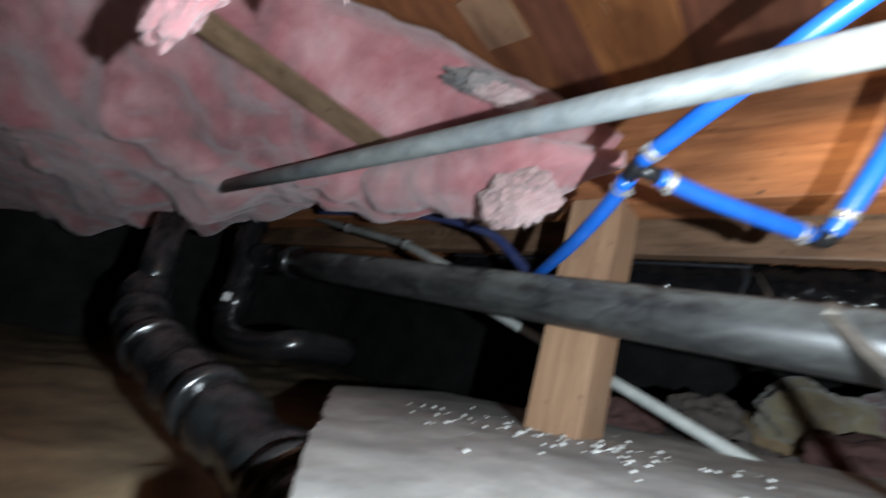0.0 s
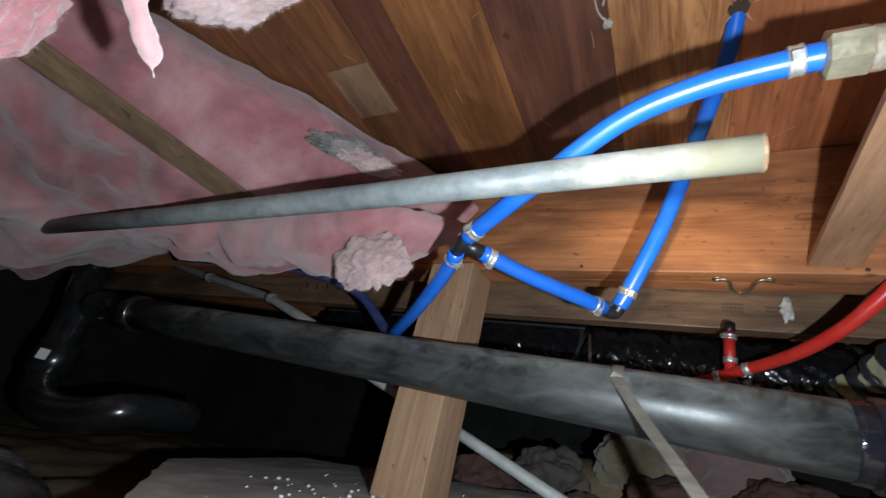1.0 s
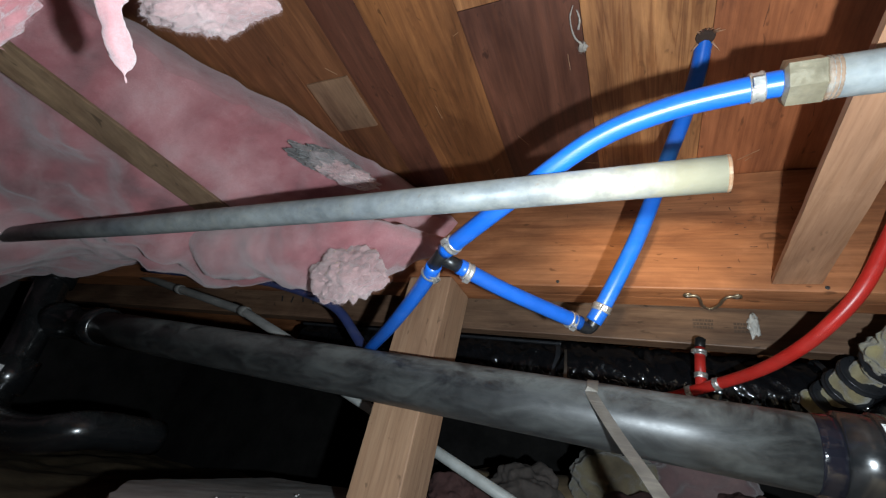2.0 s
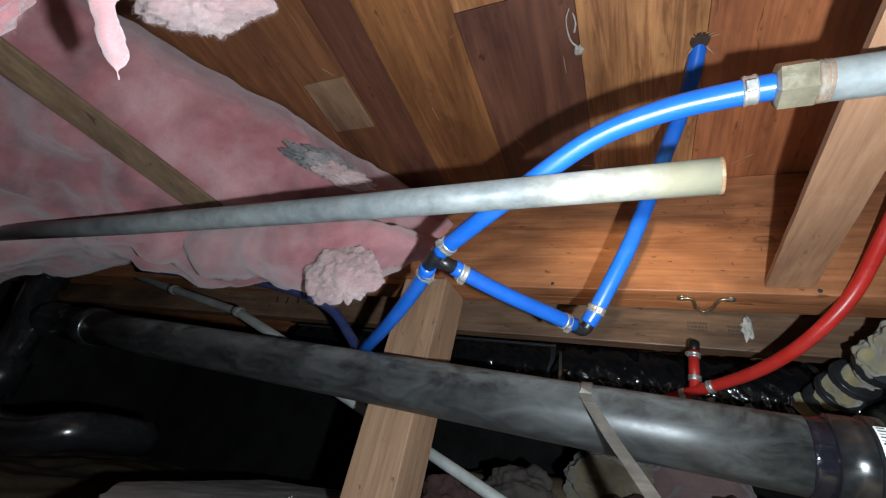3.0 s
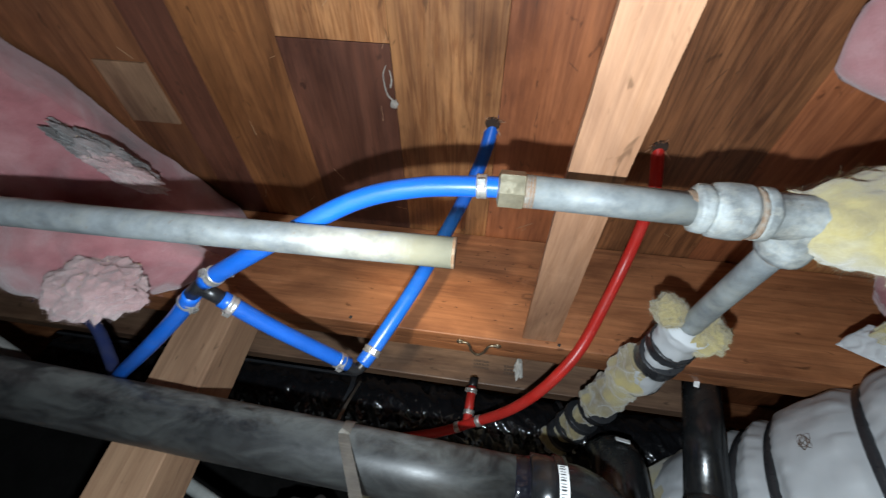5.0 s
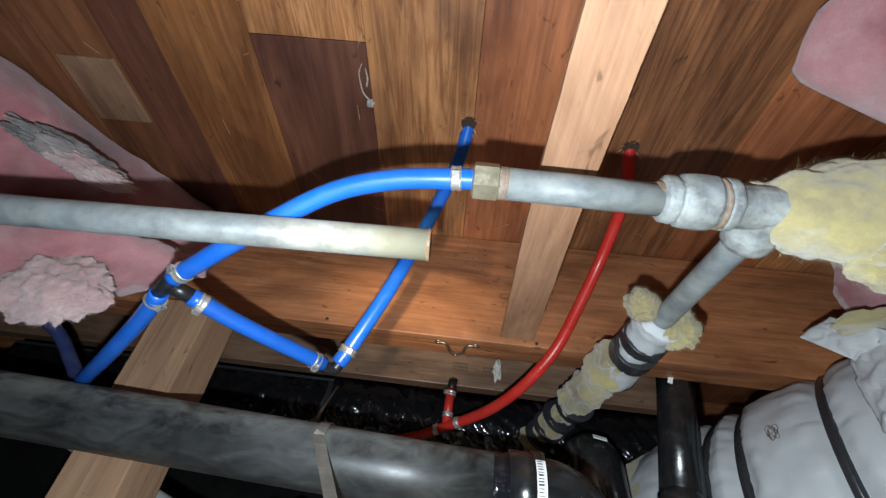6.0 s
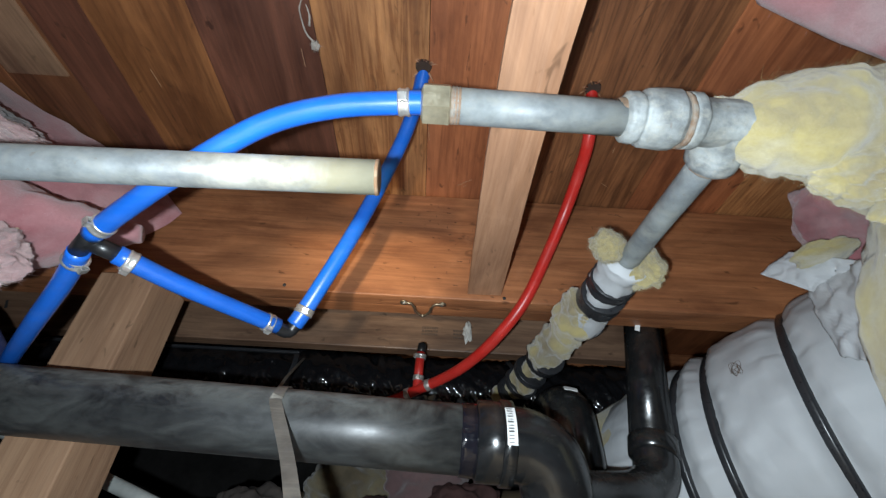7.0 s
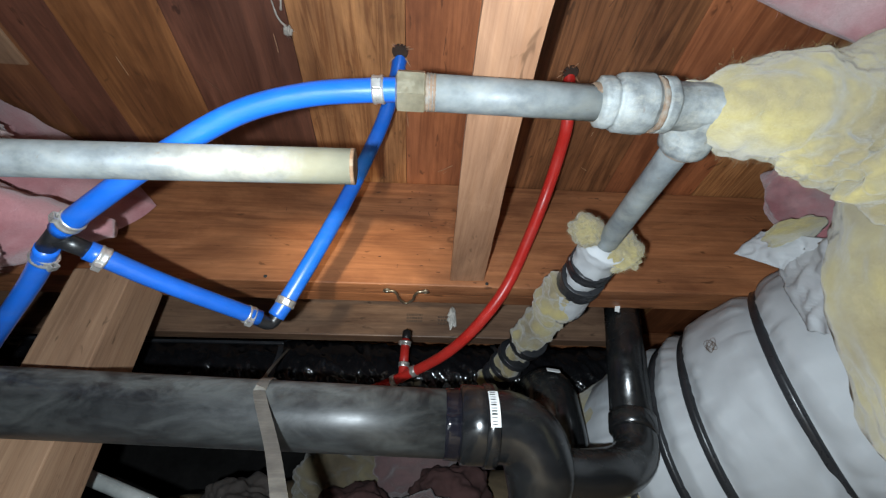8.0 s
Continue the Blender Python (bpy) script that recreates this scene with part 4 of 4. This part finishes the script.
for y, w, r in ((0.768, 0.022, 0.0355), (0.818, 0.034, 0.0365), (0.893, 0.010, 0.0355), (1.085, 0.026, 0.0385), (1.15, 0.012, 0.039), (1.185, 0.012, 0.039), (1.218, 0.010, 0.038)):
    along = (branch_at(y + 0.02) - branch_at(y - 0.02)).normalized()
    lathe("tape", branch_at(y) - along * w / 2, along + Vector((0.06, 0, 0.1)), [(0, r - 0.004), (0.001, r), (w / 2, r - 0.0007), (w, r + 0.001), (w + 0.001, r - 0.004)], TAPE, lag, label="black tape band", crust=0.0009)

# ---- white flexible duct ----
duct = thing("flexible_duct", "fat white plastic insulated duct with black straps", "duct", at=(0, 0, 0))
DUCT = smooth_path([(0.80, 1.60, 0.53), (0.83, 1.32, 0.56), (0.885, 1.14, 0.59), (0.960, 1.022, 0.625), (1.042, 0.912, 0.662), (1.136, 0.787, 0.692), (1.28, 0.60, 0.73)], 20)
BANDS = (39, 47, 55, 75)


bm = bmesh.new()
JP = smooth_path([DUCT[k] for k in range(0, len(DUCT), 10)], 30)
sweep(bm, JP, 0.205, sides=130, wobble=0.003, freq=5.0)
bm.verts.ensure_lookup_table()
LEAN = 4.6  # the straps lean: their tops lie farther along the duct
for k, v in enumerate(bm.verts):
    i = k // 130
    if i < len(JP):
        out = (v.co - JP[i]).normalized()
        t = i / (len(JP) - 1) * 120 - LEAN * out.z
        near = max(math.exp(-((t - q) / 6.0) ** 2) for q in BANDS)
        tight = max(math.exp(-((t - q) / 1.6) ** 2) for q in BANDS)
        pinch = max(math.exp(-((t - q) / 3.0) ** 2) for q in BANDS)
        a = k % 130
        pleat = 0.015 * near * (0.33 - abs(noise.noise(Vector((a * 0.55, t * 0.07, 1.0)))))
        fold = 0.005 * (0.3 - abs(noise.noise(Vector((t * 0.10, a * 0.20, 5.0))))) + 0.002 * abs(noise.noise(v.co * 16)) + 0.0015 * abs(noise.noise(v.co * 45))
        v.co += out * ((1 - tight) * (pleat + fold) - 0.014 * pinch)
part("jacket", bm, JACKET, duct)
for i in BANDS:
    t = (DUCT[i + 1] - DUCT[i - 1]).normalized()
    n = (t - Vector((0, 0, LEAN * 0.0098 / 0.205))).normalized()
    r = 0.1945
    lathe("strap", DUCT[i] - n * 0.010, n, [(0, r - 0.010), (0.002, r + 0.004), (0.005, r + 0.0075), (0.009, r + 0.006), (0.011, r + 0.0075), (0.016, r + 0.004), (0.018, r - 0.010)], TAPE, duct, sides=64, label="black plastic strap")


near = Vector((0.809, 0.883, 0.731))
core = min(DUCT, key=lambda q: (q - near).length)
out = (near - core).normalized()
side = out.cross(Vector((0, 0, 1))).normalized()
rise = side.cross(out)
loops = [core + out * 0.2085 + side * (0.012 * math.cos(a * 1.7) * (1 - a / 26)) + rise * (0.010 * math.sin(a * 2.3) + 0.006 * math.cos(a)) for a in [0.35 * k for k in range(50)]]
tube("pen_mark", loops, 0.0004, FADED_INK, duct, sides=6, label="dark pen scribble")


def sheet(name, corners, material, parent=None, crumple=0.012, n=28, label="", seed=0.0):
    """A crumpled sheet between four corners, with thickness."""
    a, b, c, d = [Vector(q) for q in corners]
    bm = bmesh.new()
    nrm = (b - a).cross(d - a).normalized()
    sides = []
    for off in (0.0, 0.0018):
        g = []
        for j in range(n + 1):
            row = []
            for i in range(n + 1):
                u, w = i / n, j / n
                p = (a * (1 - u) + b * u) * (1 - w) + (d * (1 - u) + c * u) * w
                q = p * 22 + Vector((seed, 0, 0))
                h = crumple * (0.8 * noise.noise(q) + 1.1 * abs(noise.noise(q * 1.9)) + 0.45 * abs(noise.noise(q * 4.3)))
                edge = 0.006 * noise.noise(p * 70)
                row.append(bm.verts.new(p + nrm * (h + off) + (b - a).normalized() * edge))
            g.append(row)
        sides.append(g)
    for k, g in enumerate(sides):
        for j in range(n):
            for i in range(n):
                bm.faces.new((g[j][i], g[j][i + 1], g[j + 1][i + 1], g[j + 1][i]))
    lo, hi = sides
    ring = [(0, i) for i in range(n)] + [(j, n) for j in range(n)] + [(n, n - i) for i in range(n)] + [(n - j, 0) for j in range(n)]
    for (j, i), (j2, i2) in zip(ring, ring[1:] + ring[:1]):
        bm.faces.new((lo[j][i], lo[j2][i2], hi[j2][i2], hi[j][i]))
    bmesh.ops.recalc_face_normals(bm, faces=bm.faces)
    return part(name, bm, material, parent, label)


sheet("paper_flap", [(0.859, 0.80, 0.857), (0.895, 0.76, 0.801), (0.905, 0.68, 0.806), (0.885, 0.76, 0.878)], JACKET, duct, label="torn white paper flap", seed=2.0, crumple=0.007)
sheet("paper_fold", [(0.903, 0.775, 0.828), (0.866, 0.74, 0.688), (0.842, 0.665, 0.648), (0.897, 0.66, 0.800)], JACKET, duct, label="crumpled white paper fold", seed=4.0, crumple=0.009)
tube("wool_cuff", [DUCT[k] for k in range(28, 39)], lambda t: 0.212 - 0.02 * t, YELLOW, duct, label="torn yellow wool end", sides=72, wobble=0.014, freq=18.0)
folded = thing("yellow_batt", "thick folded yellow glass wool batt beside the white duct", "insulation", at=(0, 0, 0))
lump("wool", (0.840, 0.560, 0.620), (0.088, 0.10, 0.205), YELLOW, folded, rough=0.13, seed=33.0, detail=5, rot=pose(0, 0, 0, 15, 0, 30))
lump("wool_top", (0.892, 0.715, 0.842), (0.04, 0.04, 0.010), YELLOW, folded, rough=0.3, seed=35.0, detail=4)

# ---- black duct wrapped in polythene ----
bm = bmesh.new()
BP = [(-0.9 + 2.2 * k / 520, 1.35 + 0.01 * math.sin(k * 0.01), 0.785 + 0.01 * math.sin(k * 0.012)) for k in range(521)]
sweep(bm, BP, 0.088, sides=84)
for v in bm.verts:
    p = v.co.copy()
    q = Vector((p.x * 30 + p.z * 26, p.z * 14 - p.x * 3, p.y * 12))
    n = 0.016 * (0.5 - abs(noise.noise(q))) + 0.013 * (0.5 - abs(noise.noise(q * 2.3 + Vector((7, 0, 0))))) + 0.004 * noise.noise(Vector((p.x * 7, p.z * 9, 2)))
    n += 0.006 * (0.35 - abs(noise.noise(q * 4.7 + Vector((0, 3, 0)))))
    v.co += (Vector((0, p.y - 1.35, p.z - 0.785))).normalized() * n
wrapped_duct = thing("black_duct", "duct wrapped in crinkled shiny black polythene under the girder", "duct")
part("sleeve", bm, BAG, wrapped_duct)
boxed("edge_strip", (-0.9, 1.252, 0.846), (-0.02, 1.262, 0.853), TAPE, wrapped_duct, bevel=0.002, label="dull dark strip along the sleeve")
for x in (-0.03, 0.52):
    ring = [(x + 0.004 * math.sin(a * 5), 1.35 + 0.099 * math.cos(a), 0.787 + 0.099 * math.sin(a)) for a in [2 * math.pi * k / 40 for k in range(40)]]
    ribbon("tie_band", ring + ring[:1], 0.012, TAPE, wrapped_duct, thick=0.002)

# ---- conduits farther back ----
tagged(tube("white_conduit", [(-0.95, 1.20, 0.755), (-0.589, 1.20, 0.632), (-0.27, 1.20, 0.528), (0.20, 1.18, 0.37)], 0.0135, WHITE_PVC, None, sides=18), "white plastic pipe slanting down to the ground", "pipe")
con = thing("grey_conduit", "thin grey conduit with couplings behind the drain", "pipe", at=(0, 0, 0))
tube("tube", [(-1.75, 0.955, 0.93), (-1.152, 0.95, 0.816), (-0.828, 0.95, 0.757), (-0.60, 0.95, 0.68)], 0.012, GREY_TUBE, con, sides=16)
for x, z in ((-1.152, 0.816), (-0.828, 0.757)):
    lathe("coupling", (x - 0.015, 0.952, z + 0.003), (1, 0, -0.19), [(0, 0.012), (0.001, 0.0145), (0.03, 0.0145), (0.031, 0.012)], GREY_TUBE, con)

# ---- black corrugated duct on the ground ----
bm = bmesh.new()
cp = smooth_path([(-0.02, 0.33, 0.235), (-0.17, 0.405, 0.255), (-0.33, 0.455, 0.262), (-0.55, 0.45, 0.29), (-0.78, 0.44, 0.315), (-0.98, 0.45, 0.35), (-1.1, 0.46, 0.42)], 24)
sweep(bm, cp, lambda t: 0.047 + 0.004 * math.sin(t * 60), sides=36, wobble=0.006, freq=20.0)
floor_duct = thing("ground_pipe", "black plastic waste pipe in wrinkled wrapping lying on the earth", "pipe", at=(0, 0, 0))
part("pipe", bm, ABS, floor_duct)
for i in (44, 72, 100, 124):
    t = (cp[i + 1] - cp[i - 1]).normalized()
    lathe("collar", cp[i] - t * 0.018, t, [(0, 0.046), (0.002, 0.0545), (0.03, 0.0545), (0.034, 0.046)], ABS, floor_duct, sides=32)
tube("riser", [(-1.08, 0.46, 0.40), (-1.10, 0.46, 0.47), (-1.16, 0.46, 0.60)], 0.036, ABS, floor_duct, sides=24)
# ---- debris ----
for k in range(110):
    x, y = random.gauss(-0.22, 0.15), random.gauss(0.86, 0.09)
    s = random.uniform(0.0012, 0.0045)
    tagged(lump("crumb", (x, y, pad_z(x, y) + s * 0.5), (s * 1.2, s, s * 0.7), CHALK, rough=0.5, seed=k * 1.3, detail=1), "small white crumb of foam on the footing", "crumb", "crumbs on the footing")

RUBBLE = plain("rubble_stone", (0.075, 0.062, 0.055), 0.9, var=0.4, scale=12, relief=0.5)
DIRTY_PINK = wool("dirty_pink_wool", [(0.06, 0.04, 0.04), (0.12, 0.07, 0.07), (0.18, 0.11, 0.11), (0.24, 0.16, 0.15)], 8.0)
DIRTY_YELLOW = wool("dirty_yellow_wool", [(0.07, 0.055, 0.035), (0.14, 0.11, 0.065), (0.20, 0.17, 0.10), (0.26, 0.22, 0.14)], 8.0)
RED_STONE = plain("reddish_stone", (0.075, 0.035, 0.032), 0.9, var=0.4, scale=12, relief=0.5)
spots = [(0.02, 1.38, 0.09, 0), (0.17, 1.46, 0.10, 1), (0.33, 1.40, 0.11, 2), (0.42, 1.52, 0.10, 1), (-0.12, 1.50, 0.10, 0), (0.10, 1.60, 0.12, 3), (0.30, 1.62, 0.13, 2), (-0.02, 1.25, 0.06, 1), (0.22, 1.28, 0.07, 0), (-0.30, 1.45, 0.09, 1), (0.5, 1.35, 0.08, 2)]
for k, (x, y, r, kind) in enumerate(spots):
    m, nm, lb = ((RUBBLE, "stone", "dull grey brown stone on the earth bank"), (RED_STONE, "stone", "dark reddish stone on the earth bank"), (DIRTY_PINK, "wool_scrap", "dirty pink wool scrap on the earth bank"), (DIRTY_YELLOW, "wool_scrap", "dirty yellow wool scrap on the earth bank"))[kind]
    tagged(lump(nm, (x, y, ground_z(x, y) + r * 0.45), (r, r * 0.8, r * 0.75), m, rough=0.32, freq=5.0, seed=40 + k * 1.7, detail=5, pits=0.06), lb, "stone" if kind < 2 else "insulation", "rubble on the bank")
tagged(sheet("paper_scrap", [(0.24, 1.20, 0.405), (0.285, 1.19, 0.40), (0.29, 1.20, 0.445), (0.245, 1.215, 0.45)], LABEL, None, crumple=0.008, n=14, seed=9.0), "torn piece of white paper on the rubble", "paper")
tagged(lump("foil_ball", (0.215, 1.30, ground_z(0.215, 1.30) + 0.10), (0.026, 0.022, 0.03), FOIL, rough=0.7, seed=61.0, detail=2), "crumpled piece of shiny foil on the rubble", "foil")

for k, (x, y) in enumerate(((0.267, 0.620), (0.560, 0.640))):
    collar = thing("pipe_hole", "ragged drilled hole with splinters round a pipe in the subfloor", "hole", at=(0, 0, 0))
    lathe("rim", (x, y, CEIL - 0.0025), (0, 0, 1), [(0, 0.0115), (0.0, 0.013), (0.003, 0.0138), (0.003, 0.0115)], plain("hole_rim", (0.035, 0.018, 0.011), 0.9), collar)
    for j in range(9):
        a = random.uniform(0, 6.28)
        r = random.uniform(0.015, 0.028)
        bm = bmesh.new()
        sweep(bm, [(x + 0.013 * math.cos(a), y + 0.013 * math.sin(a), CEIL - 0.003), (x + r * math.cos(a), y + r * math.sin(a), CEIL - random.uniform(0.004, 0.016))], lambda t: 0.0016 * (1 - t) + 0.0003, sides=5)
        part("splinter", bm, WOOD_PALE, collar)

# scrawled dark marks on the girder
marks = tagged(new("dark_mark"), "dark scrawled marks on the timber girder", "mark")
for k in range(6):
    bm = box(bmesh.new(), (-0.003, 0.0, -0.012), (0.003, 0.0012, 0.012))
    bmesh.ops.transform(bm, matrix=pose(-1.04 + 0.05 * k, 1.2478, 0.935 + random.uniform(-0.006, 0.006), 0, random.choice((-24, 0, 22)), 0), verts=bm.verts)
    part("stroke", bm, INK, marks, smooth=False)
# cement smear beside the hub
lathe("cement_smear", drain_at(0.352), drain_at(1) - drain_at(0), [(0, 0.0448), (0.001, 0.0456), (0.02, 0.0462), (0.022, 0.0448)], plain("pipe_cement", (0.008, 0.008, 0.012), 0.1), drain, sides=32, crust=0.0012)
# thin wire tie behind the drain
tagged(ribbon("wire_tie", [(-0.01, 1.27, 0.84), (0.03, 1.05, 0.72), (0.06, 0.872, 0.60)], 0.006, STRAP_M, thick=0.0012), "thin metal tie running from the girder to the drain", "tie")
tagged(lump("pink_wool_tuft", (1.015, 0.745, 0.915), (0.095, 0.05, 0.125), PINK, rough=0.16, seed=71.0, detail=5, fibres=800), "pink wool bulging out between the joist and the duct", "insulation", "loose wool tufts")

# pale scratches and dark scuffs on the timbers
SCRATCH = plain("fresh_wood_scratch", (0.42, 0.27, 0.16), 0.7)
SCUFF = plain("dark_scuff", (0.10, 0.045, 0.025), 0.8)
scr = tagged(new("scratch"), "pale scratches in the subfloor boards", "scratch")
rng = random.Random(5)
for k in range(30):
    x, y = rng.uniform(-0.5, 0.75), rng.uniform(0.35, 0.9)
    l, w = rng.uniform(0.003, 0.020), rng.uniform(0.00015, 0.00035)
    bm = box(bmesh.new(), (-w, -l, 0), (w, l, 0.0008))
    bmesh.ops.transform(bm, matrix=pose(x, y, CEIL - 0.0014, 0, 0, rng.gauss(0, 35)), verts=bm.verts)
    part("line", bm, SCRATCH if rng.random() < 0.6 else SCUFF, scr, smooth=False)
scf = tagged(new("scuff_mark"), "dark scuff marks on the joist face", "mark")
for k in range(46):
    x = rng.gauss(0.33, 0.09) if k < 30 else rng.uniform(-0.05, 0.8)
    z = rng.uniform(0.88, 1.09)
    l, w = rng.uniform(0.0015, 0.006), rng.uniform(0.0002, 0.0005)
    bm = box(bmesh.new(), (-l, -0.0008, -w), (l, 0.0004, w))
    bmesh.ops.transform(bm, matrix=pose(x, FACE - 0.0004, z, 0, rng.choice((0, 0, 12, -15, 80, 90)), 0), verts=bm.verts)
    part("tick", bm, SCUFF, scf, smooth=False)
tagged(lump("hanging_wool_tuft", (-0.302, 0.178, 0.668), (0.030, 0.022, 0.062), PINK, rough=0.4, seed=81.0, detail=5, fibres=1500, rot=pose(0, 0, 0, 0, 25, 0)), "thick tuft of pink wool hanging from the batt", "insulation", "loose wool tufts")
